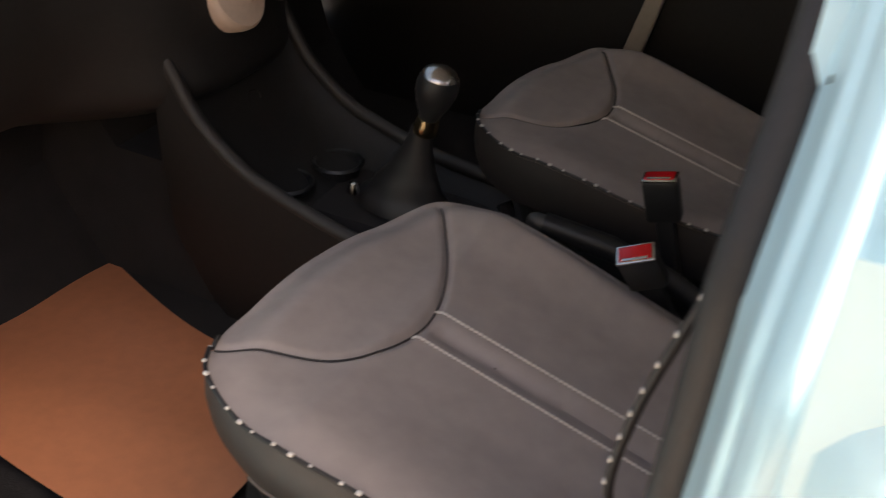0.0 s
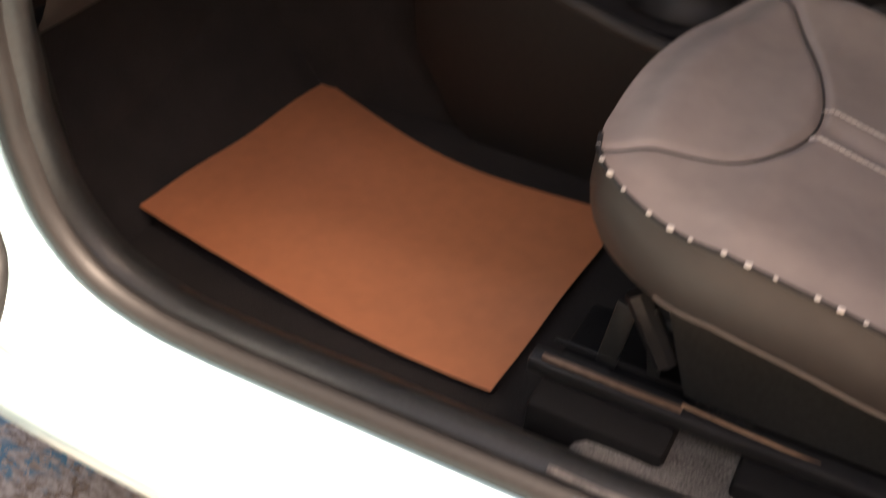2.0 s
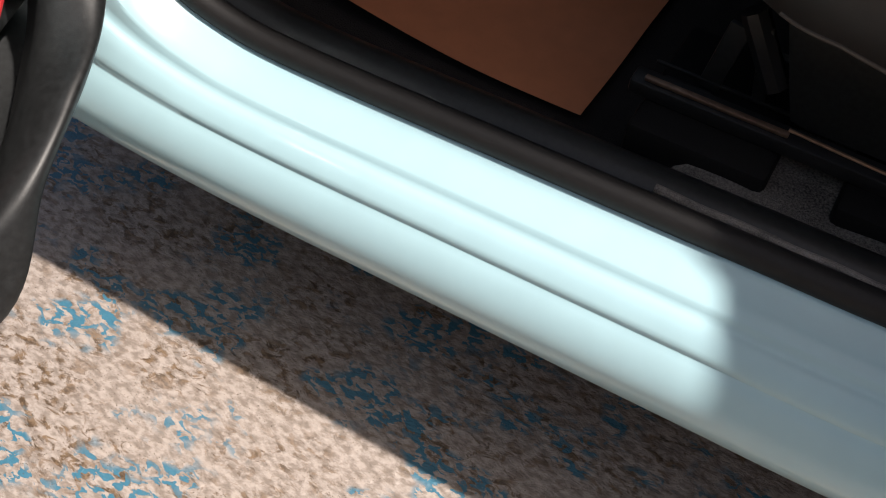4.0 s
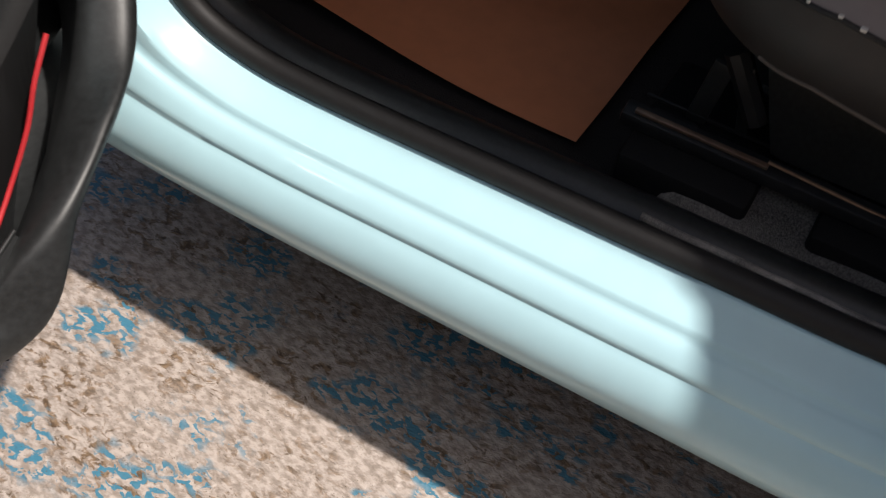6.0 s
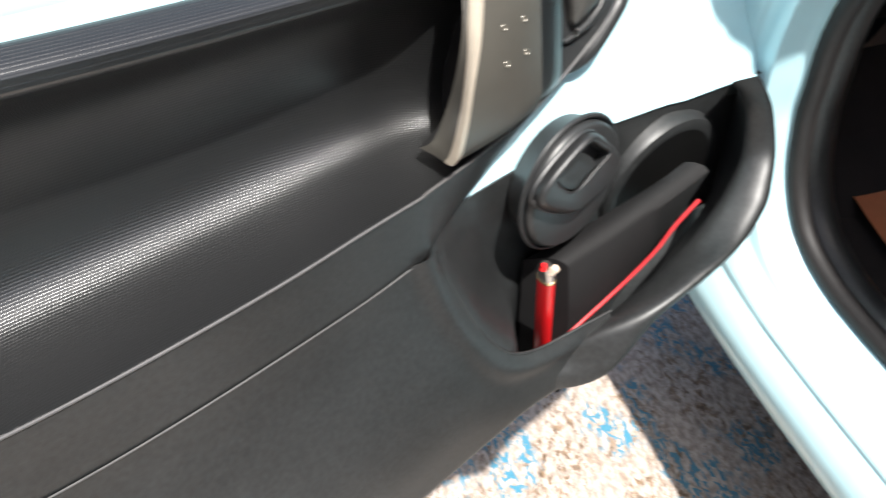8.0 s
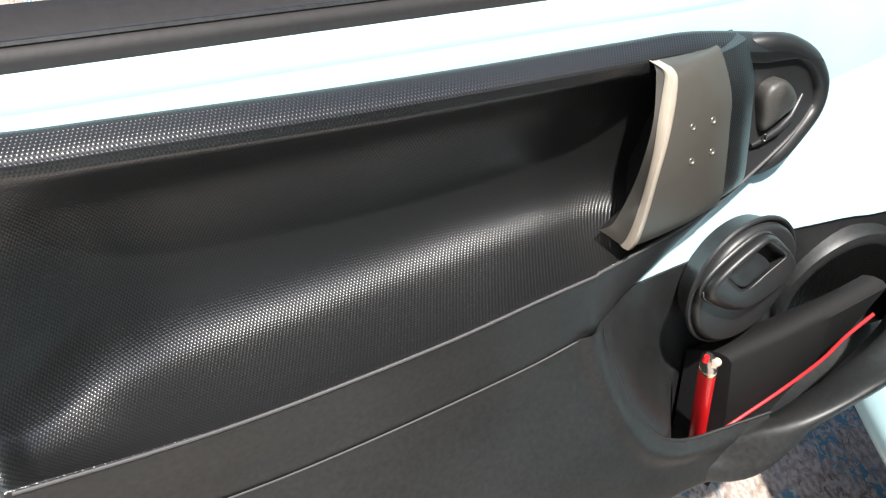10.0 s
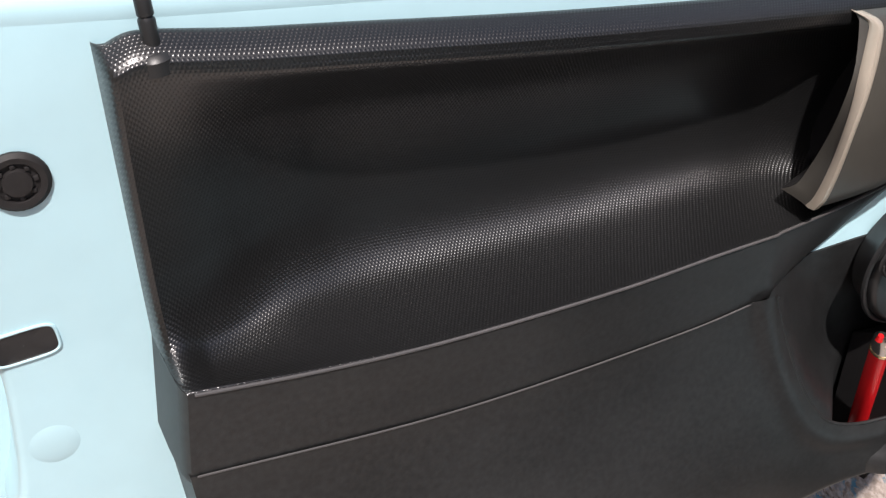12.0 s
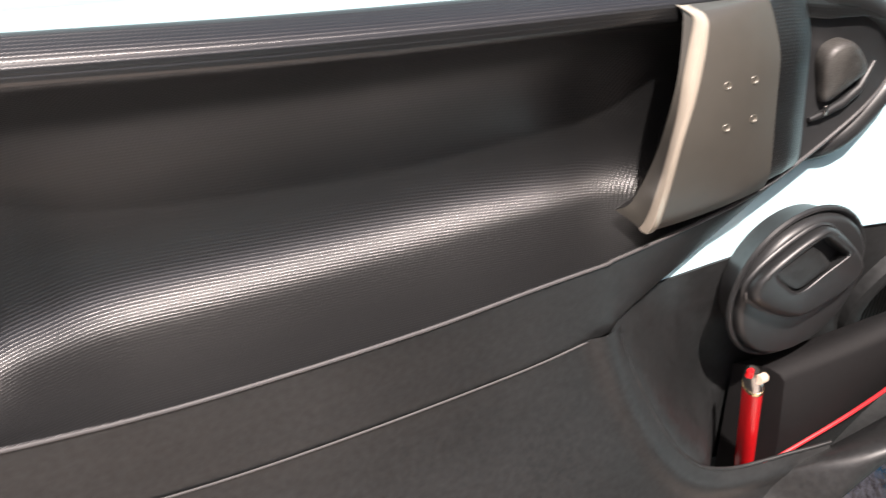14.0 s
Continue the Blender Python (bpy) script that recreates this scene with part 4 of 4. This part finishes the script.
# painted inner skin with folded edges
SKIN = spline([(-0.555, 0.38), (-0.56, 0.60), (-0.55, 0.835), (-0.40, 0.8535), (-0.2, 0.8735), (0.0, 0.9045), (0.2, 0.9365), (0.40, 0.9685), (0.54, 0.992)], 60) + spline([(0.575, 0.965), (0.585, 0.88), (0.572, 0.80), (0.562, 0.765), (0.571, 0.70), (0.58, 0.66), (0.60, 0.60), (0.60, 0.48), (0.56, 0.40), (0.40, 0.365), (-0.5, 0.365)], 60)
SK = np.array([(float(p[0]), float(p[1])) for p in SKIN])
tang = np.roll(SK, -1, 0) - np.roll(SK, 1, 0)
inward = np.stack([tang[:, 1], -tang[:, 0]], 1) / np.linalg.norm(tang, axis=1)[:, None]


def skin_ring(inset, n):
    return [(float(x), n, float(z)) for x, z in SK + inward * inset]


bm = sheet([skin_ring(a, METAL - d) for a, d in ((0.006, 0.0), (0.0035, 0.0006), (0.0012, 0.0025), (0.0, 0.006), (0.0, 0.055))], True)
bm.verts.ensure_lookup_table()
rim = [e for e in bm.edges if all(abs(v.co.y - METAL) < 1e-6 for v in e.verts)]
gap = [(u, at_u(TOPZ, u) - 0.022) for u in np.linspace(-0.25, 0.43, 24)] + [(u, at_u(LIPZ, u) + 0.002) for u in np.linspace(0.43, -0.25, 24)]
ring_v = [bm.verts.new((u, METAL, z)) for u, z in gap]
rim += [bm.edges.new((p, q)) for p, q in zip(ring_v, ring_v[1:] + ring_v[:1])]
bmesh.ops.triangle_fill(bm, use_beauty=True, use_dissolve=False, edges=rim)
skin = part("inner_skin", bm, PAINT, door, "light blue painted door metal")
# pressing that leans out from the skin to the top of the pocket's lining, with a folded edge
rows = []
for u in np.linspace(-0.60, -0.02, 60):
    low = at_u(LINE, u) - 0.003
    high = max(at_u(LOWZ, max(u, -0.30)) + 0.02, low + 0.02)
    out = (at_u(LINEN, u) + 0.0005 - METAL) * float(smoothstep(-0.58, -0.49, u))
    edge_n = min(at_u(LOWN, max(u, -0.30)) - 0.006, -0.031) - METAL
    k_edge = (high - 0.02 - low) / (high - low)
    rows.append([(u, METAL - 0.0015 + float(np.interp(k, [0, k_edge, 1], [out, min(edge_n, out) if u > -0.25 else out * (1 - k_edge), 0])), low + (high - low) * k) for k in np.linspace(0, 1, 14)])
part("front_pressing", sheet(rows), PAINT, skin)
part("folded_edge", tube([(u, at_u(LINEN, u) + 0.001, at_u(LINE, u) + 0.001) for u in np.linspace(-0.485, -0.265, 30)], 0.0016, 8), PAINT, skin, "thin folded metal edge")
OUTER = [(x * 1.0 + (0.035 if x > 0.5 else 0), z - (0.035 if z < 0.4 else 0)) for x, z in [(float(p[0]), float(p[1])) for p in SKIN]]
part("outer_skin", prism(OUTER, 0.02, 0.006, Matrix.Translation((0, METAL - 0.055, 0)) @ Matrix.Rotation(radians(90), 4, "X")), PAINT, door)
# belt line: sloping painted shelf, then the window slot's rubber
BELT = [(u, at_u([(-0.5, 0.856), (-0.2, 0.884), (0.0, 0.915), (0.2, 0.947), (0.40, 0.979), (0.54, 1.003)], u)) for u in np.linspace(-0.5, 0.56, 40)]
part("belt_shelf", sheet([[(u, METAL - a, z + b) for u, z in BELT] for a, b in ((0.0006, -0.023), (-0.0003, -0.0165), (-0.0002, -0.011), (0.0014, -0.006), (0.005, -0.002), (0.02, 0.001), (0.04, 0.002))]), PAINT, door)
part("window_seal", sheet([[(u, METAL - a, z + b) for u, z in BELT] for a, b in ((0.015, -0.012), (0.0145, 0.006), (0.018, 0.012), (0.023, 0.014), (0.028, 0.013), (0.034, 0.005), (0.04, 0.008), (0.058, 0.018), (0.075, 0.018), (0.08, 0.0))]), RUBBER, door, "black rubber window slot seal")
part("seal_bead", tube([(u, METAL - 0.022, z + 0.0145) for u, z in BELT], 0.0022, 6), PLASTIC, door)

# pull handle: curved plate with a bright edge over the scoop
HR = spline([(-0.072, -0.042, 0.860), (-0.071, -0.021, 0.859), (-0.066, -0.012, 0.85), (-0.050, 0.001, 0.82), (-0.034, 0.009, 0.79), (-0.026, 0.010, 0.76), (-0.022, 0.007, 0.736), (-0.021, 0.002, 0.7255)], 32)
HT = spline([(-0.072, -0.046, 0.860), (-0.071, -0.036, 0.858), (-0.066, -0.028, 0.853), (-0.052, -0.012, 0.83), (-0.044, -0.010, 0.80), (-0.038, -0.014, 0.77), (-0.027, -0.018, 0.742), (-0.022, -0.021, 0.734), (-0.019, -0.030, 0.727)], 32)
HH = spline([(-0.078, -0.066, 0.845), (-0.082, -0.076, 0.828), (-0.077, -0.078, 0.810), (-0.072, -0.078, 0.785), (-0.067, -0.078, 0.757), (-0.058, -0.076, 0.730), (-0.045, -0.070, 0.714)], 32)
HF = spline([(-0.145, -0.050, 0.847), (-0.144, -0.038, 0.849), (-0.141, -0.018, 0.82), (-0.136, -0.010, 0.79), (-0.135, -0.007, 0.755), (-0.137, -0.008, 0.728), (-0.138, -0.014, 0.7115)], 32)
OUTW = np.array((0.0, 0.97, 0.24))
rows = []
for a, b in zip(HR, HF):
    ab = (b - a) / np.linalg.norm(b - a)
    w = np.linalg.norm(b - a)
    rows.append([a + ab * 0.002 - OUTW * 0.006, a + ab * 0.002, *[a + ab * w * k + OUTW * 0.005 * math.sin(math.pi * min(k, 0.96)) for k in (0.1, 0.25, 0.4, 0.6, 0.8, 0.93)], b, b - OUTW * 0.014, a + ab * 0.02 - OUTW * 0.012])
pull = part("pull_handle", sheet(rows, True), GREYPLASTIC, door, "satin grey pull handle plate")
# bright bar along the free edge, with a satin strip behind it and a black sheet for the hollow's shade
rows = []
for a, b, t in zip(HR, HF, HT):
    ab = (b - a) / np.linalg.norm(b - a)
    at_ = (t - a) / np.linalg.norm(t - a)
    rows.append([a + at_ * 0.006, a + at_ * 0.003 + OUTW * 0.0015 - ab * 0.001, a + OUTW * 0.0030, a + ab * 0.004 + OUTW * 0.0036, a + ab * 0.0065 + OUTW * 0.0028, a + ab * 0.0085 + OUTW * 0.0005])
part("bright_edge", sheet(rows), SILVER, pull, "bright satin silver edge")
part("edge_strip", sheet([[a + (t - a) * k - np.array((0.0008, 0, 0)) * math.sin(3.1 * k) for k in np.linspace(0.1, 1, 6)] for a, t in zip(HR, HT)]), GREYPLASTIC, pull, "satin grey return of the edge")
# shade of the hollow put in as a black sheet
part("hollow_shade", sheet([[t + (h - t) * k + np.array((-0.045, -0.008, 0)) * math.sin(math.pi * k) for k in np.linspace(0, 1, 8)] for t, h in zip(HT, HH)]), CLOTH, pull, "black sheet standing in for the shaded hollow behind the handle")


def on_plate(kz, kw):
    a, b = HR[int(kz * 31)], HF[int(kz * 31)]
    return a + (b - a) * kw + OUTW * 0.0053 * math.sin(math.pi * kw)


# dark dimpled infill, release lever and its cup
rows = [[HF[6] + np.array((du, -0.030, -0.001))] + [b + np.array((du, dn, dz)) for b in HF[6:30]] for du, dn, dz in ((0.001, -0.002, 0.0), (-0.018, -0.005, -0.001), (-0.036, -0.010, -0.002), (-0.039, -0.013, -0.002), (-0.040, -0.028, -0.002))]
infill = part("handle_infill", sheet(rows), GRAIN, door, "black dimpled panel beside the handle")
add_run(infill, rows)
LEVER = spline([(-0.2035, 0.768), (-0.203, 0.786), (-0.211, 0.795), (-0.227, 0.795), (-0.239, 0.783), (-0.246, 0.767), (-0.231, 0.759), (-0.207, 0.751), (-0.2035, 0.768)], 36)[:-1]
mid_l = np.mean(LEVER, 0)
rows = [[(mid_l[0] + (u - mid_l[0]) * k, n, mid_l[1] + (z - mid_l[1]) * k) for u, z in LEVER] for k, n in ((0.92, -0.052), (1.0, -0.040), (1.0, -0.0365), (0.96, -0.0335), (0.86, -0.0318), (0.6, -0.0305), (0.3, -0.0300), (0.01, -0.0298))]
part("release_lever", sheet(rows, True), SPECKLE, door, "speckled dark grey release lever")
part("release_cup", tube([(-0.193, -0.033, 0.742), (-0.206, -0.033, 0.743), (-0.225, -0.034, 0.746), (-0.244, -0.037, 0.752), (-0.260, -0.041, 0.768)], [0.002, 0.003, 0.004, 0.004, 0.002], 10), SMOOTH, door)
part("release_tip", block((0.003, 0.003, 0.008), (-0.2045, -0.029, 0.7485), 0.0012), CHROME, door, "bright lever tip")
for kz, kw in ((0.42, 0.36), (0.42, 0.66), (0.57, 0.44), (0.57, 0.72)):
    c = Vector(on_plate(kz, kw))
    part("stud", lathe([(0, -0.0012), (0.0013, -0.0008), (0.0020, 0.0003), (0.0025, 0.0006), (0.0029, 0.0002), (0.003, -0.002)], 14, Matrix.Translation(c) @ Matrix.Rotation(radians(-75), 4, "X")), STUD, pull, "small dished stud")

# lock pin with its foot
pin = part("lock_pin", tube([(0.426, -0.054, 0.9480), (0.426, -0.054, 0.9550), (0.426, -0.054, 0.9590), (0.4258, -0.0542, 0.9690), (0.4257, -0.0543, 0.9710), (0.4256, -0.0544, 0.9720), (0.4254, -0.0546, 0.9810), (0.4252, -0.0548, 0.9840), (0.4252, -0.0548, 0.9855)], [0.005, 0.005, 0.0046, 0.0049, 0.0038, 0.0047, 0.0046, 0.0032, 0.0005], 14), SMOOTH, door, "black lock pin")
part("pin_foot", lathe([(0.0115, -0.006), (0.0115, 0.002), (0.009, 0.005), (0.005, 0.006), (0, 0.006)], 20, Matrix.Translation((0.427, -0.052, 0.9475))), SMOOTH, pin)

# plug, lock slot and pressing in the metal end
plug = part("rubber_plug", lathe([(0.0185, -0.001), (0.0185, 0.002), (0.016, 0.004), (0.0125, 0.0036), (0.012, 0.0012), (0.0085, 0.0012), (0.008, 0.0045), (0.003, 0.005), (0, 0.0045)], 30, Matrix.Translation((0.514, METAL, 0.889)) @ Matrix.Rotation(radians(-90), 4, "X")), RUBBER, door, "round black rubber plug")
for k in range(8):
    w = k * math.pi / 4
    part("notch", block((0.003, 0.002, 0.003), (0.514 + 0.0102 * math.cos(w), METAL + 0.002, 0.889 + 0.0102 * math.sin(w)), 0.0006), RUBBER, plug)
SLOTLINE = [(0.0195 * math.copysign(abs(math.cos(w)) ** 0.45, math.cos(w)), 0.0108 * math.copysign(abs(math.sin(w)) ** 0.45, math.sin(w))) for w in np.linspace(0, 2 * math.pi, 32, endpoint=False)]
part("lock_slot", sheet([[(0.543 + x * k, METAL + d, 0.778 + z * k) for x, z in SLOTLINE + SLOTLINE[:1]] for k, d in ((1.0, 0.0008), (0.97, 0.0007), (0.93, 0.0003), (0.3, 0.0003), (0.01, 0.0003))]), BLACKSTEEL, door, "dark lock slot")
part("slot_rim", tube([(0.543 + x * 1.06, METAL + 0.0006, 0.778 + z * 1.08) for x, z in SLOTLINE], 0.0011, 8, closed=True), PAINT, door)
part("pressed_boss", lathe([(0.018, -0.0006), (0.0145, 0.0), (0.011, 0.0005), (0.006, 0.0008), (0, 0.0009)], 28, Matrix.Translation((0.548, METAL + 0.0003, 0.692)) @ Matrix.Rotation(radians(-90), 4, "X")), PAINT, door)

# window winder in its dish: a round base, a raised cap and a grip folded into its slot
WINDER = Matrix.Translation((-0.178, -0.003, 0.613)) @ Matrix.Scale(0.91, 4) @ Matrix.Translation((0.208, 0.035, -0.580))
WC = WINDER @ Matrix.Translation((-0.208, -0.035, 0.580)) @ Matrix.Rotation(radians(-90), 4, "X")
dish = part("winder_dish", lathe([(0.064, -0.028), (0.069, -0.012), (0.0757, -0.0045), (0.0764, -0.003), (0.0755, -0.0005), (0.0735, 0.0003), (0.0715, -0.0008), (0.0700, -0.0035), (0.066, -0.0065), (0, -0.007)], 56, WC), SMOOTH, door, "round black winder dish")
CAP = [(x * 0.98 - 0.002, z * 0.96) for x, z in spline([(0.072, 0.020), (0.071, 0.036), (0.048, 0.053), (0.008, 0.068), (-0.012, 0.064), (-0.030, 0.046), (-0.052, 0.018), (-0.060, -0.002), (-0.048, -0.014), (-0.026, -0.022), (0.006, -0.027), (0.026, -0.019), (0.050, -0.002), (0.072, 0.020)], 72)[:-1]]
SLOT = [(x * 0.97, z * 0.97) for x, z in spline([(0.0475, 0.036), (0.046, 0.041), (0.024, 0.050), (0.0, 0.058), (-0.008, 0.055), (-0.021, 0.042), (-0.033, 0.030), (-0.034, 0.026), (-0.010, 0.017), (0.013, 0.0075), (0.024, 0.010), (0.036, 0.022), (0.0475, 0.036)], 72)[:-1]]
CC, SC = np.mean(CAP, 0), np.mean(SLOT, 0)


def polar(line, c, count=72):
    """The outline again, at even angles round c."""
    q = np.array([np.array(p) - c for p in line])
    ang, rad = np.arctan2(q[:, 1], q[:, 0]), np.hypot(q[:, 0], q[:, 1])
    w = np.linspace(-math.pi, math.pi, count, endpoint=False)
    k = np.interp(w, ang[np.argsort(ang)], rad[np.argsort(ang)], period=2 * math.pi)
    return [(c[0] + a * math.cos(b), c[1] + a * math.sin(b)) for a, b in zip(k, w)]


def ring(line, c, k, h):
    """A ring of the outline, drawn in towards c, at height h over the dish's rim; the cap leans as it rises."""
    tilt = max(0.0, h - 0.010)
    return [tuple(WINDER @ Vector(p)) for p in [(-0.208 + c[0] + (x - c[0]) * k + 0.42 * tilt, -0.035 + h, 0.580 + c[1] + (z - c[1]) * k + 0.68 * tilt) for x, z in line]]


CL, SO = polar(CAP, SC), polar(SLOT, SC)
ROUND = [(0.0700 * math.cos(w), -0.001 + 0.0700 * math.sin(w)) for w in np.linspace(-math.pi, math.pi, 72, endpoint=False)]
RO = polar(ROUND, SC)
rings = [ring(RO, (0, 0), k, h) for k, h in ((1.0, -0.008), (1.0, 0.001), (0.985, 0.0045), (0.955, 0.0065), (0.93, 0.0072))]
rings += [ring(CL, CC, k, h) for k, h in ((1.05, 0.0078), (1.04, 0.0086), (1.03, 0.0098), (1.018, 0.0112), (1.006, 0.0106), (1.004, 0.0118), (0.985, 0.0160), (0.95, 0.0198), (0.90, 0.0222), (0.86, 0.0232))]
rings += [ring(SO, SC, k, h) for k, h in ((1.16, 0.0242), (1.06, 0.0246), (1.0, 0.0238), (0.97, 0.0220), (0.955, 0.011), (0.94, 0.008), (0.01, 0.008))]
crank = part("winder_crank", sheet(rings, True), SMOOTH, dish, "folding black window winder")
part("split_line", tube([p for p in ring(CL, CC, 1.012, 0.0114) if p[2] < 0.640], 0.0008, 6), GLOSSBEAD, crank)
HOLD = polar([(x, z) for x, z in spline([(0.0455, 0.036), (0.043, 0.0400), (0.028, 0.046), (0.012, 0.051), (0.006, 0.048), (-0.006, 0.036), (-0.015, 0.024), (-0.014, 0.020), (-0.002, 0.0155), (0.013, 0.010), (0.023, 0.012), (0.036, 0.024), (0.0455, 0.036)], 60)[:-1]], np.array((0.016, 0.030)))
part("fold_knob", sheet([ring(HOLD, (0.016, 0.030), k, h) for k, h in ((1.0, 0.008), (1.0, 0.0195), (0.97, 0.0212), (0.90, 0.0218), (0.5, 0.0215), (0.01, 0.0213))], True), PLASTIC, crank, "folding grip in its slot")

# loudspeaker cover at the front of the pocket
SP = Matrix.Translation((-0.361, -0.025, 0.499)) @ Matrix.Rotation(radians(-9), 4, "Z") @ Matrix.Scale(1.18, 4) @ Matrix.Rotation(radians(-90), 4, "X") @ Matrix.Rotation(radians(-8), 4, "X")
spk = part("speaker_cover", lathe([(0.072, -0.045), (0.0715, -0.004), (0.069, 0.0015), (0.064, 0.0035), (0.058, 0.003)], 44, SP), PLASTIC, door, "round black speaker cover")
part("grille", lathe([(0.0585, 0.003), (0.045, 0.0045), (0.03, 0.006), (0.015, 0.0068), (0.0, 0.007)], 44, SP), MESHGRILLE, spk, "black mesh grille")

# ---- things in the pocket ----
pouch = thing("pouch", (-0.783, -0.381, 0.0), "black cloth pouch with red piping in the door pocket", "pouch", rz=-63.98)
A0, A1 = np.array((-0.166, 0.004, 0.521)), np.array((-0.322, 0.048, 0.574))
rows = []
for t in np.linspace(0, 1, 16):
    top = A0 + (A1 - A0) * t
    nn = np.array((-0.3, 1.0, 0.0)) / 1.04
    down = np.array((0.02, 0.012 - 0.075 * t, -0.16))
    thick = 0.044 - 0.022 * t ** 0.7
    sag = 0.004 * math.sin(math.pi * t)
    rows.append([top - nn * thick + down, top - nn * thick - (0, 0, 0.010 - 0.006 * t), top - nn * 0.020 + (0, 0, 0.003 - sag), top - nn * 0.010 + (0, 0, 0.006 - sag), top + nn * 0.0 + (0, 0, 0.005 - sag), top + nn * 0.005 - (0, 0, sag), top + nn * (0.010 + 0.010 * math.sin(math.pi * t)) + down * 0.4, top + nn * 0.006 + down])
bmp = sheet(rows)
for row in (rows[0], rows[-1]):
    bmp.faces.new([bmp.verts.new(p) for p in row])
part("cloth_body", bmp, CLOTH, pouch)
pipe = spline([(-0.128, 0.022, 0.442), (-0.165, 0.025, 0.452), (-0.215, 0.036, 0.478), (-0.250, 0.049, 0.511), (-0.270, 0.056, 0.538), (-0.294, 0.064, 0.562)], 36)
part("piping", tube(pipe, 0.0019, 8), REDCORD, pouch, "red piping cord")
LB, LT = Vector((-0.148, -0.004, 0.402)), Vector((-0.124, 0.017, 0.544))
light = thing("red_lighter", (-0.783, -0.381, 0.0), "glossy red lighter with brassy top standing in a door pocket", "lighter", rz=-63.98)
part("barrel", tube([LB + (LT - LB) * t for t in np.linspace(0, 1, 6)], 0.0098, 16, flat=0.7), RED, light)
UP = (LT - LB).normalized()
part("cap", tube([LT, LT + UP * 0.010, LT + UP * 0.019, LT + UP * 0.023], [0.0096, 0.0098, 0.0088, 0.005], 16, flat=0.7), CHROME, light, "bright metal cap")
part("spark_wheel", tube([LT + UP * 0.014 + Vector((-0.004, 0.007, 0.003)), LT + UP * 0.016 + Vector((0.003, 0.008, 0.003))], 0.0042, 12), CREAM, light, "pale spark wheel")
part("gas_button", tube([LT + UP * 0.019 + Vector((0.005, 0.0, 0.0)), LT + UP * 0.024 + Vector((0.004, 0.0, 0.001))], [0.0036, 0.0026], 12), RED, light, "red thumb button")
part("cap_band", tube([LT - UP * 0.001, LT + UP * 0.002], 0.0102, 16, flat=0.7), GOLD, light, "brassy band")
